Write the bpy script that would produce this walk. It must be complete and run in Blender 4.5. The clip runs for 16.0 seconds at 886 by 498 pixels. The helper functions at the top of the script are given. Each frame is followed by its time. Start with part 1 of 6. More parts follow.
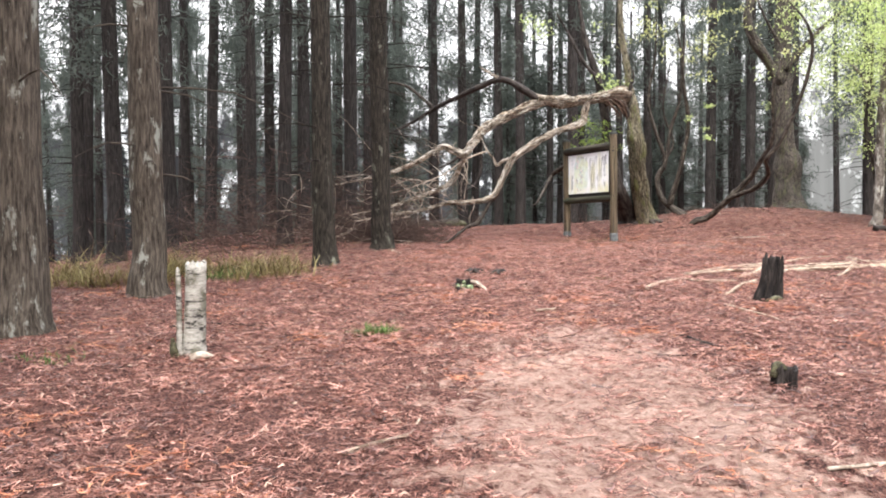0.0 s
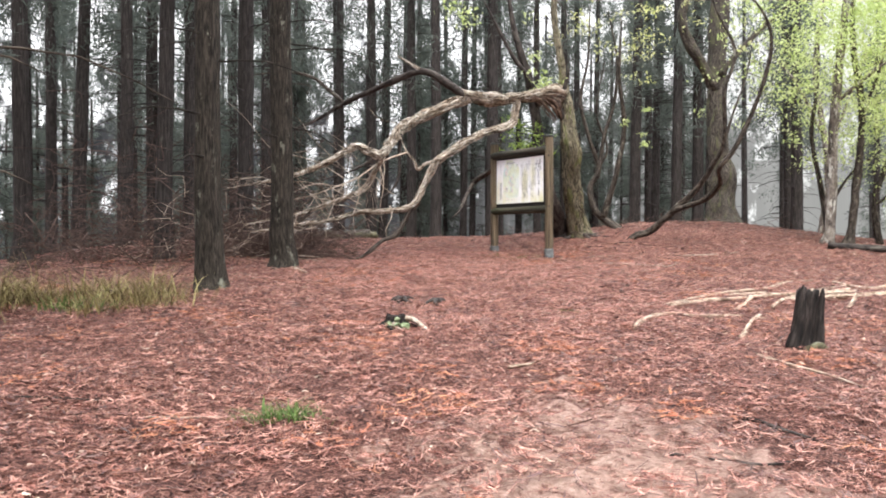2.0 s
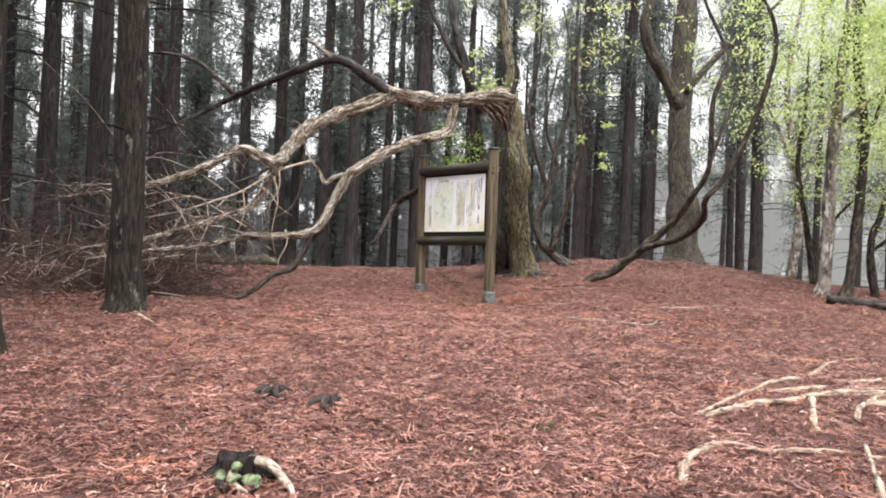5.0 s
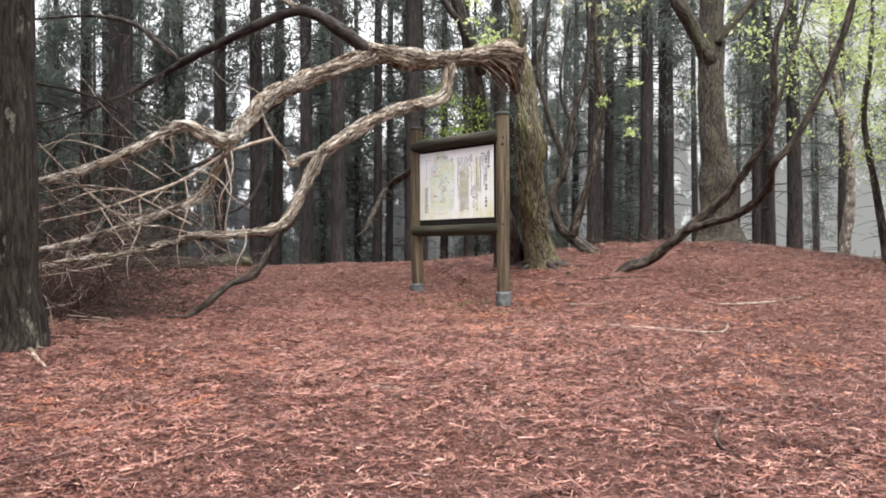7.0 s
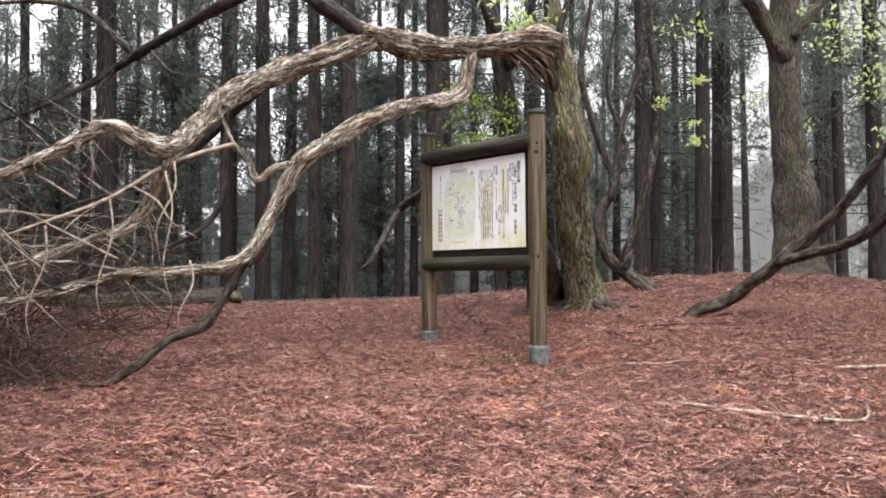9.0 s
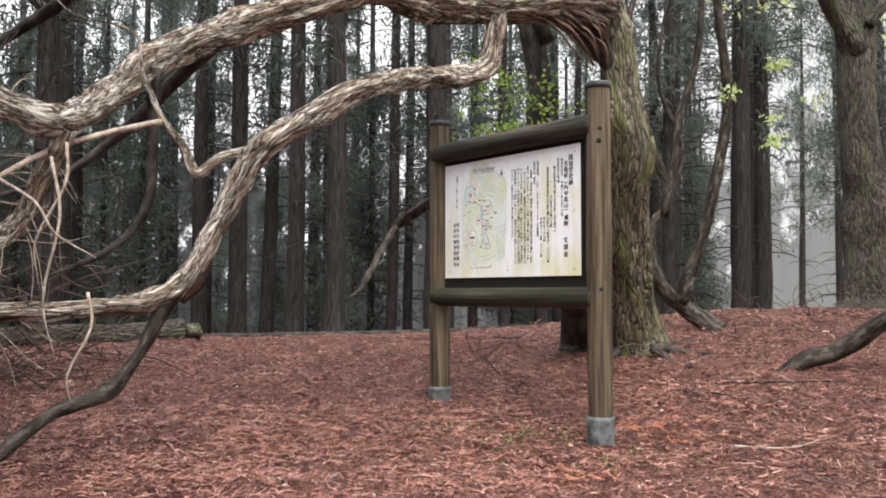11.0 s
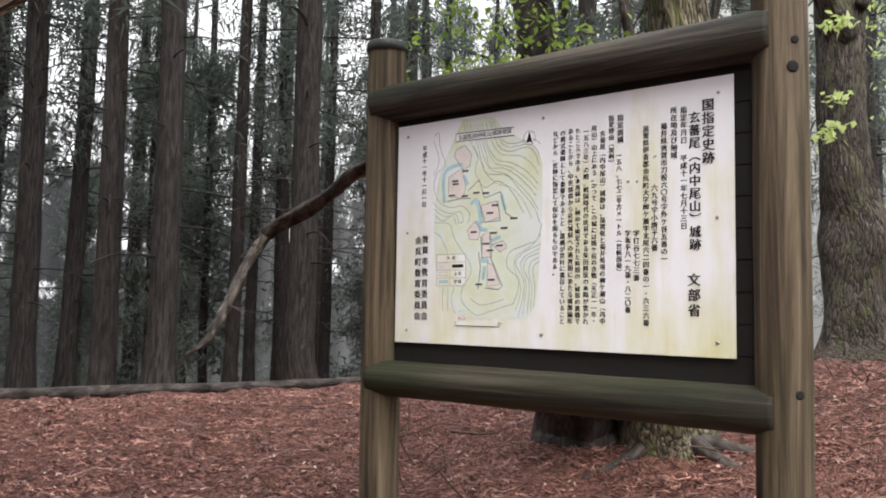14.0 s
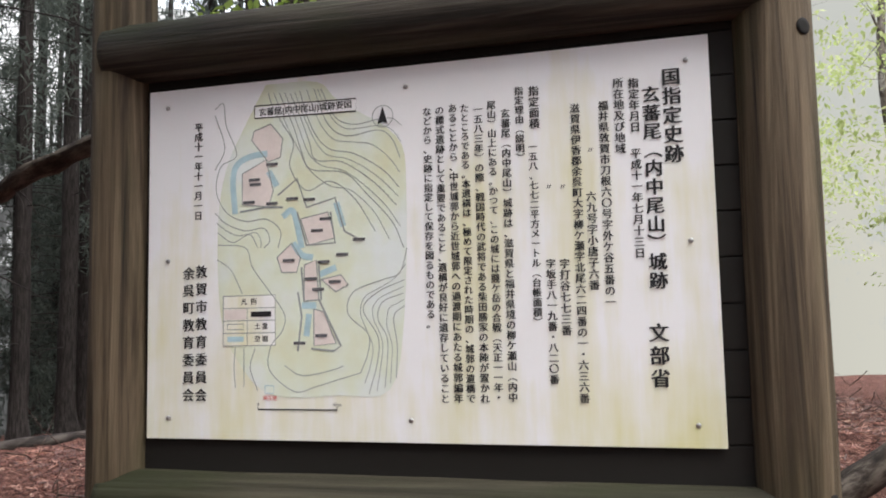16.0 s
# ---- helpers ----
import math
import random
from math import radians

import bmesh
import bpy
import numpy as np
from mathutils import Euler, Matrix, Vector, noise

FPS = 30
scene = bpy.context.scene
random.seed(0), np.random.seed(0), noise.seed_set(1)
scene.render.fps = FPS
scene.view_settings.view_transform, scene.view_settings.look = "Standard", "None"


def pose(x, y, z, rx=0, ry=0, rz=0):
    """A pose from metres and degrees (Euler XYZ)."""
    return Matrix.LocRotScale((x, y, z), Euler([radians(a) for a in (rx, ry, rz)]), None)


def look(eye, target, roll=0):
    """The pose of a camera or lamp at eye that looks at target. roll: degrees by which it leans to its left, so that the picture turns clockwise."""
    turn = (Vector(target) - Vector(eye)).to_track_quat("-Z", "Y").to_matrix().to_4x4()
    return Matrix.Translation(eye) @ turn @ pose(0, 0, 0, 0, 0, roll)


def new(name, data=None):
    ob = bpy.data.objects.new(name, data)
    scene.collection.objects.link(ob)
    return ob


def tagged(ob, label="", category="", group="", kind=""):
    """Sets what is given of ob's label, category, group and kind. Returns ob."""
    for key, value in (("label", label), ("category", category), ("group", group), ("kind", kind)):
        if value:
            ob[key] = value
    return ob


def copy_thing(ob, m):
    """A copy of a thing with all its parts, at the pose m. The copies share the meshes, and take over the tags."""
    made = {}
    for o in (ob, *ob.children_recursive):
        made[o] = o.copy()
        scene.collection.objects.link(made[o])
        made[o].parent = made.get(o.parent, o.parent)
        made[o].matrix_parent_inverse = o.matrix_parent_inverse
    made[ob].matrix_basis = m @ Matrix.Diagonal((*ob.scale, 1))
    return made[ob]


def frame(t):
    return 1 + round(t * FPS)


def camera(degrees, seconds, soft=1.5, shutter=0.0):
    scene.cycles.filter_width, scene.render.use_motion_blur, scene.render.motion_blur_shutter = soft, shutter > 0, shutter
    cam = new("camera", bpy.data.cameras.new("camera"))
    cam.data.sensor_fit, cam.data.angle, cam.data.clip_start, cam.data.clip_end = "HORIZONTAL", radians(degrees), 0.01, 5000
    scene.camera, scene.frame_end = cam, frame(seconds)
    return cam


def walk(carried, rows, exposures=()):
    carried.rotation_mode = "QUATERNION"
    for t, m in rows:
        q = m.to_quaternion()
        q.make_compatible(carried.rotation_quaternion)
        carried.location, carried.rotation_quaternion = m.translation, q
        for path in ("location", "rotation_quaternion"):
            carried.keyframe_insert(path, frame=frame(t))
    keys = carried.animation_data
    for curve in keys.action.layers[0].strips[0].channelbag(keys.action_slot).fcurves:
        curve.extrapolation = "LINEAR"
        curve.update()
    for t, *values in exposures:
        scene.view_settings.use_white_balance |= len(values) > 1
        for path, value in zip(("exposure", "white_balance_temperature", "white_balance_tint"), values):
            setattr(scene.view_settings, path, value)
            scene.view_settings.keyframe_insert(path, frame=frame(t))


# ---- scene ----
cam = camera(56.6, 16.0, soft=1.9)
PATH = [
    (0, (0.412, 1.179, 1.41), (0.374, 3.178, 1.377), -0.5),
    (0.5, (0.277, 1.823, 1.417), (0.301, 3.822, 1.369), -0.4),
    (1, (0.198, 2.514, 1.456), (0.31, 4.51, 1.401), 0.1),
    (1.5, (0.119, 3.192, 1.484), (0.282, 5.185, 1.434), -0.2),
    (2, (0.095, 3.884, 1.534), (0.302, 5.873, 1.521), 0.0),
    (2.5, (0.098, 4.576, 1.594), (0.343, 6.561, 1.605), 0.1),
    (3, (0.182, 5.227, 1.67), (0.443, 7.209, 1.703), 0.3),
    (3.5, (0.284, 5.863, 1.727), (0.564, 7.843, 1.783), -0.0),
    (4, (0.411, 6.459, 1.766), (0.727, 8.433, 1.837), 0.7),
    (4.5, (0.505, 7.017, 1.815), (0.854, 8.985, 1.883), 1.1),
    (5, (0.633, 7.668, 1.84), (1.029, 9.628, 1.879), 2.1),
    (7.5, (1.33, 10.927, 2.051), (1.712, 12.89, 2.047), -1.0),
    (8, (1.536, 11.529, 2.086), (1.894, 13.496, 2.106), -1.4),
    (8.5, (1.704, 12.203, 2.141), (2.031, 14.175, 2.189), -1.2),
    (9, (1.858, 12.83, 2.178), (2.171, 14.805, 2.234), -0.4),
    (11.5, (2.037, 15.996, 2.337), (2.396, 17.959, 2.459), 0.6),
    (12, (2.062, 16.642, 2.384), (2.479, 18.594, 2.515), 1.1),
    (12.5, (2.066, 17.255, 2.432), (2.543, 19.193, 2.558), 0.8),
    (13, (2.097, 17.845, 2.484), (2.663, 19.76, 2.594), 1.4),
    (13.5, (2.089, 18.375, 2.54), (2.716, 20.271, 2.644), 1.2),
    (14, (2.092, 18.889, 2.593), (2.817, 20.747, 2.734), 0.9),
    (14.5, (2.11, 19.363, 2.617), (2.934, 21.171, 2.84), 1.1),
    (15, (2.121, 19.768, 2.651), (3.126, 21.476, 2.923), 0.6),
    (15.5, (2.212, 20.073, 2.695), (3.422, 21.648, 2.934), -0.7),
    (16, (2.229, 20.211, 2.74), (3.621, 21.637, 2.916), -1.2),
]
walk(cam, [(t, look(eye, target, roll)) for t, eye, target, roll in PATH], [(0.0, 0.86), (4.0, 0.69), (9.0, 0.55), (12.5, 0.47), (14.2, 0.4), (16.0, 0.22)])

# ---- light ----
world = bpy.data.worlds.new("overcast_sky")
scene.world = world
world.use_nodes = True
wn, wl = world.node_tree.nodes, world.node_tree.links
wn.clear()
sky = wn.new("ShaderNodeTexSky")
sky.sky_type, sky.sun_disc = "NISHITA", False
sky.sun_elevation, sky.sun_rotation = radians(58), radians(183)
sky.air_density, sky.dust_density = 1.0, 6.0
dim = wn.new("ShaderNodeMix")
dim.data_type = "RGBA"
dim.inputs[0].default_value = 0.93
dim.inputs[7].default_value = (9.5, 9.9, 10.9, 1)
back = wn.new("ShaderNodeBackground")
back.inputs[1].default_value = 0.205
wout = wn.new("ShaderNodeOutputWorld")
wl.new(sky.outputs[0], dim.inputs[6])
wl.new(dim.outputs[2], back.inputs[0])
wl.new(back.outputs[0], wout.inputs[0])

sun_data = bpy.data.lights.new("sun", "SUN")
sun_data.energy, sun_data.angle, sun_data.color = 3.4, radians(40), (1.0, 0.97, 0.92)
sun = new("sun", sun_data)
sun.matrix_world = look((-1, -7, 36), (0, 15, 0))


# ---- materials ----
def material(name, rough=0.85, metal=0.0, spec=0.3):
    m = bpy.data.materials.new(name)
    m.use_nodes = True
    b = m.node_tree.nodes["Principled BSDF"]
    b.inputs["Roughness"].default_value = rough
    b.inputs["Metallic"].default_value = metal
    b.inputs["Specular IOR Level"].default_value = spec
    return m, m.node_tree.nodes, m.node_tree.links, b


def coords(n, l, scale=(1, 1, 1), kind="Object"):
    c = n.new("ShaderNodeTexCoord")
    mp = n.new("ShaderNodeMapping")
    mp.inputs["Scale"].default_value = scale
    l.new(c.outputs[kind], mp.inputs[0])
    return mp.outputs[0]


def noise_tex(n, l, vec, scale, detail=4, rough=0.6, dist=0.0):
    t = n.new("ShaderNodeTexNoise")
    t.inputs["Scale"].default_value = scale
    t.inputs["Detail"].default_value = detail
    t.inputs["Roughness"].default_value = rough
    t.inputs["Distortion"].default_value = dist
    l.new(vec, t.inputs["Vector"])
    return t.outputs["Fac"]


def ramp(n, l, fac, stops):
    r = n.new("ShaderNodeValToRGB")
    while len(r.color_ramp.elements) < len(stops):
        r.color_ramp.elements.new(0.5)
    for e, (p, c) in zip(r.color_ramp.elements, stops):
        e.position = p
        e.color = (*c, 1) if len(c) == 3 else c
    l.new(fac, r.inputs[0])
    return r.outputs[0]


def mix(n, l, fac, a, b, mode="MIX"):
    x = n.new("ShaderNodeMix")
    x.data_type, x.blend_type = "RGBA", mode
    for sock, v in ((0, fac), (6, a), (7, b)):
        if isinstance(v, (int, float)):
            x.inputs[sock].default_value = v
        elif isinstance(v, tuple):
            x.inputs[sock].default_value = (*v, 1)
        else:
            l.new(v, x.inputs[sock])
    return x.outputs[2]


def bump(n, l, height, bsdf, strength=0.5, distance=0.02):
    b = n.new("ShaderNodeBump")
    b.inputs["Strength"].default_value = strength
    b.inputs["Distance"].default_value = distance
    l.new(height, b.inputs["Height"])
    l.new(b.outputs[0], bsdf.inputs["Normal"])


def grain_coords(n, l, scale):
    """Coordinates that follow a limb: across, across, along."""
    a = n.new("ShaderNodeAttribute")
    a.attribute_name = "grain"
    mp = n.new("ShaderNodeMapping")
    mp.inputs["Scale"].default_value = scale
    l.new(a.outputs["Vector"], mp.inputs[0])
    return mp.outputs[0]


def bark(name, dark, mid, pale, patch, patch_at=0.62, grain=(14, 14, 1.6), wet=0.75, strength=0.9, tight=0.14):
    """Bark with long upright ridges, and patches of lichen or moss."""
    m, n, l, b = material(name, wet, 0.0, 0.12)
    v = grain_coords(n, l, grain)
    f = noise_tex(n, l, v, 1.0, 6, 0.65, 0.4)
    col = ramp(n, l, f, [(0.5 - tight, dark), (0.5, mid), (0.5 + tight, pale)])
    p = noise_tex(n, l, grain_coords(n, l, (6, 6, 2.4)), 1.0, 5, 0.7)
    msk = ramp(n, l, p, [(patch_at, (0, 0, 0)), (patch_at + 0.07, (1, 1, 1))])
    col = mix(n, l, msk, col, patch)
    big = noise_tex(n, l, coords(n, l, (0.9, 0.9, 0.5)), 1.0, 3)
    col = mix(n, l, 0.55, col, ramp(n, l, big, [(0.3, (0.45, 0.43, 0.42)), (0.7, (1, 1, 1))]), "MULTIPLY")
    l.new(col, b.inputs["Base Color"])
    bump(n, l, f, b, strength, 0.03)
    return m


M_CEDAR = bark("cedar_bark", (0.028, 0.022, 0.017), (0.085, 0.069, 0.054), (0.15, 0.125, 0.1), (0.3, 0.3, 0.26), 0.58, (34, 34, 4.5), 0.8, 0.9)
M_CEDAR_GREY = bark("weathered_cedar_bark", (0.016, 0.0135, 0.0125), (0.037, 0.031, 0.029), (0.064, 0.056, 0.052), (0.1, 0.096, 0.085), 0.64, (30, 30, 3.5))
M_CEDAR_DARK = bark("dark_cedar_bark", (0.01, 0.008, 0.007), (0.034, 0.028, 0.022), (0.07, 0.059, 0.047), (0.19, 0.19, 0.15), 0.6, (34, 34, 5), 0.8, 0.9)


def plated_bark(name, crack, low, mid, pale, moss=None, fine=1.0):
    """Peeling bark: long uneven plates parted by dark cracks."""
    m, n, l, b = material(name, 0.8)
    v = grain_coords(n, l, (32 * fine, 32 * fine, 7 * fine))
    wob = n.new("ShaderNodeTexNoise")
    wob.inputs["Scale"].default_value = 0.9
    wob.inputs["Detail"].default_value = 4
    l.new(v, wob.inputs["Vector"])
    add = n.new("ShaderNodeVectorMath")
    add.operation = "MULTIPLY_ADD"
    l.new(wob.outputs["Color"], add.inputs[0])
    add.inputs[1].default_value = (2.2, 2.2, 2.2)
    l.new(v, add.inputs[2])
    vo = n.new("ShaderNodeTexVoronoi")
    vo.feature = "DISTANCE_TO_EDGE"
    vo.inputs["Scale"].default_value = 0.75
    l.new(add.outputs[0], vo.inputs["Vector"])
    f = noise_tex(n, l, grain_coords(n, l, (60, 60, 7)), 1.0, 6, 0.7, 0.6)
    col = ramp(n, l, f, [(0.38, low), (0.5, mid), (0.6, pale)])
    gap = ramp(n, l, vo.outputs["Distance"], [(0.01, (1, 1, 1)), (0.1, (0, 0, 0))])
    col = mix(n, l, gap, col, crack)
    big = noise_tex(n, l, grain_coords(n, l, (5, 5, 1.8)), 1.0, 4, 0.6)
    col = mix(n, l, 0.75, col, ramp(n, l, big, [(0.34, (0.42, 0.38, 0.34)), (0.55, (1, 1, 1))]), "MULTIPLY")
    if moss:
        p = noise_tex(n, l, grain_coords(n, l, (7, 7, 2.6)), 1.0, 6, 0.72)
        col = mix(n, l, ramp(n, l, p, [(0.52, (0, 0, 0)), (0.64, (0.85, 0.85, 0.85))]), col, moss)
    l.new(col, b.inputs["Base Color"])
    h = mix(n, l, 0.35, ramp(n, l, vo.outputs["Distance"], [(0.0, (0, 0, 0)), (0.3, (1, 1, 1))]), f)
    bump(n, l, h, b, 1.0, 0.04)
    return m


def torn_bark(name):
    """Flaking bark: tan fibres and raised pale flakes, parted by thin dark splits."""
    m, n, l, b = material(name, 0.75)
    wide = noise_tex(n, l, grain_coords(n, l, (24, 24, 4.0)), 1.0, 8, 0.68, 1.6)
    fine = noise_tex(n, l, grain_coords(n, l, (110, 110, 16)), 1.0, 5, 0.65, 0.6)
    h = mix(n, l, 0.35, wide, fine)
    col = ramp(n, l, h, [(0.38, (0.03, 0.019, 0.012)), (0.44, (0.17, 0.12, 0.08)), (0.5, (0.44, 0.355, 0.27)), (0.57, (0.82, 0.77, 0.68))])
    wob = n.new("ShaderNodeTexNoise")
    wob.inputs["Scale"].default_value, wob.inputs["Detail"].default_value = 1.4, 5
    v = grain_coords(n, l, (24, 24, 4.5))
    l.new(v, wob.inputs["Vector"])
    add = n.new("ShaderNodeVectorMath")
    add.operation = "MULTIPLY_ADD"
    l.new(wob.outputs["Color"], add.inputs[0])
    add.inputs[1].default_value = (2.6, 2.6, 2.6)
    l.new(v, add.inputs[2])
    vo = n.new("ShaderNodeTexVoronoi")
    vo.feature = "DISTANCE_TO_EDGE"
    vo.inputs["Scale"].default_value = 0.7
    l.new(add.outputs[0], vo.inputs["Vector"])
    col = mix(n, l, ramp(n, l, vo.outputs["Distance"], [(0.015, (0.9, 0.9, 0.9)), (0.09, (0, 0, 0))]), col, (0.022, 0.014, 0.009))
    big = noise_tex(n, l, grain_coords(n, l, (7, 7, 1.8)), 1.0, 4, 0.6)
    col = mix(n, l, 0.8, col, ramp(n, l, big, [(0.36, (0.38, 0.29, 0.22)), (0.5, (1, 1, 1))]), "MULTIPLY")
    l.new(col, b.inputs["Base Color"])
    bump(n, l, mix(n, l, 0.5, h, ramp(n, l, vo.outputs["Distance"], [(0.0, (0, 0, 0)), (0.25, (1, 1, 1))])), b, 1.0, 0.06)
    return m


M_LIMB = torn_bark("broken_limb_bark")
M_MOSSY = plated_bark("mossy_bark", (0.028, 0.022, 0.015), (0.085, 0.07, 0.045), (0.19, 0.16, 0.105), (0.34, 0.3, 0.21), (0.14, 0.15, 0.045), 0.75)
M_VINE = bark("smooth_dark_bark", (0.014, 0.011, 0.009), (0.046, 0.036, 0.029), (0.13, 0.11, 0.09), (0.3, 0.29, 0.24), 0.62, (20, 20, 7), 0.6, 0.6)
M_DARK = bark("wet_dark_bark", (0.015, 0.012, 0.011), (0.045, 0.036, 0.032), (0.1, 0.085, 0.075), (0.14, 0.14, 0.1), 0.68, (12, 12, 5), 0.6, 0.8)
M_PALE = bark("pale_dead_twig", (0.2, 0.15, 0.115), (0.42, 0.34, 0.27), (0.6, 0.52, 0.44), (0.3, 0.25, 0.2), 0.6, (18, 18, 18), 0.8, 0.5)
M_MOTTLED = bark("mottled_bark", (0.05, 0.042, 0.036), (0.15, 0.125, 0.105), (0.28, 0.25, 0.22), (0.5, 0.48, 0.43), 0.55, (9, 9, 6), 0.7, 0.4)
M_OLD = plated_bark("old_furrowed_bark", (0.016, 0.012, 0.01), (0.042, 0.034, 0.027), (0.085, 0.069, 0.056), (0.16, 0.135, 0.112), (0.1, 0.105, 0.05), 0.8)
M_ROOT = bark("bleached_root", (0.13, 0.085, 0.06), (0.44, 0.335, 0.25), (0.66, 0.55, 0.44), (0.16, 0.11, 0.08), 0.57, (40, 40, 9), 0.8, 0.9)
M_BRUSH = bark("brush_twig", (0.03, 0.018, 0.015), (0.075, 0.046, 0.038), (0.14, 0.1, 0.083), (0.3, 0.24, 0.2), 0.6, (9, 9, 9), 0.85, 0.3)
M_CHAR = bark("blackened_stump_wood", (0.008, 0.007, 0.007), (0.025, 0.02, 0.018), (0.06, 0.05, 0.045), (0.045, 0.05, 0.025), 0.66, (30, 30, 5), 0.7, 1.0)
M_LICHEN = bark("pale_lichen", (0.09, 0.11, 0.055), (0.22, 0.27, 0.15), (0.38, 0.43, 0.28), (0.07, 0.07, 0.04), 0.58, (40, 40, 40), 0.95, 1.0)
M_MOSS = bark("moss_on_wood", (0.035, 0.03, 0.02), (0.09, 0.082, 0.05), (0.16, 0.15, 0.09), (0.33, 0.34, 0.27), 0.58, (25, 25, 25), 0.95, 1.0)


def birch():
    m, n, l, b = material("birch_bark", 0.7)
    f = noise_tex(n, l, coords(n, l, (8, 8, 26)), 1.0, 4, 0.7)
    col = ramp(n, l, f, [(0.41, (0.022, 0.019, 0.016)), (0.45, (0.24, 0.22, 0.19)), (0.62, (0.43, 0.4, 0.35))])
    g = noise_tex(n, l, coords(n, l, (6, 6, 5)), 1.0, 4)
    col = mix(n, l, ramp(n, l, g, [(0.5, (0, 0, 0)), (0.6, (0.8, 0.8, 0.8))]), col, (0.1, 0.092, 0.06))
    l.new(col, b.inputs["Base Color"])
    bump(n, l, f, b, 0.6, 0.01)
    return m


def post_wood(name, dark, mid, pale, green):
    m, n, l, b = material(name, 0.72)
    f = noise_tex(n, l, grain_coords(n, l, (24, 24, 0.8)), 1.0, 9, 0.66, 0.5)
    col = ramp(n, l, f, [(0.34, dark), (0.47, mid), (0.68, pale)])
    g = noise_tex(n, l, grain_coords(n, l, (4, 4, 1.2)), 1.0, 4, 0.6)
    col = mix(n, l, ramp(n, l, g, [(0.5, (0, 0, 0)), (0.68, (0.7, 0.7, 0.7))]), col, green)
    l.new(col, b.inputs["Base Color"])
    bump(n, l, f, b, 0.7, 0.015)
    return m


M_BIRCH = birch()
M_POST = post_wood("weathered_post_wood", (0.013, 0.009, 0.006), (0.064, 0.045, 0.027), (0.19, 0.145, 0.092), (0.052, 0.045, 0.02))
M_RAIL = post_wood("damp_rail_wood", (0.005, 0.004, 0.003), (0.019, 0.015, 0.011), (0.075, 0.063, 0.047), (0.02, 0.024, 0.008))
M_RAIL_MOSS = post_wood("mossy_rail_wood", (0.006, 0.005, 0.003), (0.025, 0.022, 0.013), (0.065, 0.057, 0.038), (0.022, 0.027, 0.008))
M_BACKING = post_wood("dark_backing_board", (0.004, 0.004, 0.003), (0.012, 0.01, 0.008), (0.026, 0.022, 0.017), (0.014, 0.018, 0.008))
M_CUT = post_wood("torn_red_wood", (0.012, 0.007, 0.005), (0.06, 0.032, 0.021), (0.2, 0.125, 0.085), (0.03, 0.018, 0.013))


def plain(name, colour, rough=0.6, metal=0.0, vary=0.25, scale=20):
    m, n, l, b = material(name, rough, metal)
    f = noise_tex(n, l, coords(n, l), scale, 4)
    lo = tuple(c * (1 - vary) for c in colour)
    hi = tuple(min(1, c * (1 + vary)) for c in colour)
    l.new(ramp(n, l, f, [(0.3, lo), (0.7, hi)]), b.inputs["Base Color"])
    return m


M_SLEEVE = plain("grey_post_sleeve", (0.11, 0.115, 0.115), 0.55, 0.2, 0.7, 14)
M_CAP = plain("dull_copper_cap", (0.055, 0.062, 0.06), 0.5, 0.4)
M_STEEL = plain("screw_steel", (0.42, 0.42, 0.42), 0.35, 0.9)
M_INK = plain("black_print", (0.018, 0.018, 0.02), 0.6, 0, 0.2)
M_LINE = plain("grey_contour_print", (0.34, 0.37, 0.36), 0.6, 0, 0.15)
M_BLUE = plain("pale_blue_print", (0.43, 0.6, 0.65), 0.6, 0, 0.12)
M_PINK = plain("pale_pink_print", (0.75, 0.67, 0.63), 0.6, 0, 0.06)
M_RED = plain("red_print", (0.62, 0.1, 0.1), 0.6, 0, 0.1)
M_HOLE = plain("bolt_hole_disc", (0.012, 0.011, 0.01), 0.9)


def board_face():
    m, n, l, b = material("stained_white_sign_face", 0.38)
    z = coords(n, l, (1, 1, 1))
    sep = n.new("ShaderNodeSeparateXYZ")
    l.new(z, sep.inputs[0])
    streak = noise_tex(n, l, coords(n, l, (7, 7, 0.8)), 1.0, 5, 0.65)
    blot = noise_tex(n, l, coords(n, l, (2.2, 2.2, 1.6)), 1.0, 4)
    add = n.new("ShaderNodeMath")
    add.operation = "ADD"
    l.new(streak, add.inputs[0])
    l.new(blot, add.inputs[1])
    low = n.new("ShaderNodeMath")
    low.operation = "MULTIPLY_ADD"
    l.new(sep.outputs[2], low.inputs[0])
    low.inputs[1].default_value = -0.28
    l.new(add.outputs[0], low.inputs[2])
    msk = ramp(n, l, low.outputs[0], [(0.5, (0, 0, 0)), (0.92, (1, 1, 1))])
    col = mix(n, l, msk, (0.85, 0.85, 0.86), (0.7, 0.67, 0.38))
    l.new(col, b.inputs["Base Color"])
    return m


M_FACE = board_face()


def map_wash():
    m, n, l, b = material("pale_green_map_wash", 0.45)
    f = noise_tex(n, l, coords(n, l, (5, 5, 4)), 1.0, 3)
    l.new(ramp(n, l, f, [(0.35, (0.74, 0.79, 0.77)), (0.5, (0.72, 0.77, 0.63)), (0.68, (0.7, 0.71, 0.5))]), b.inputs["Base Color"])
    return m


M_WASH = map_wash()


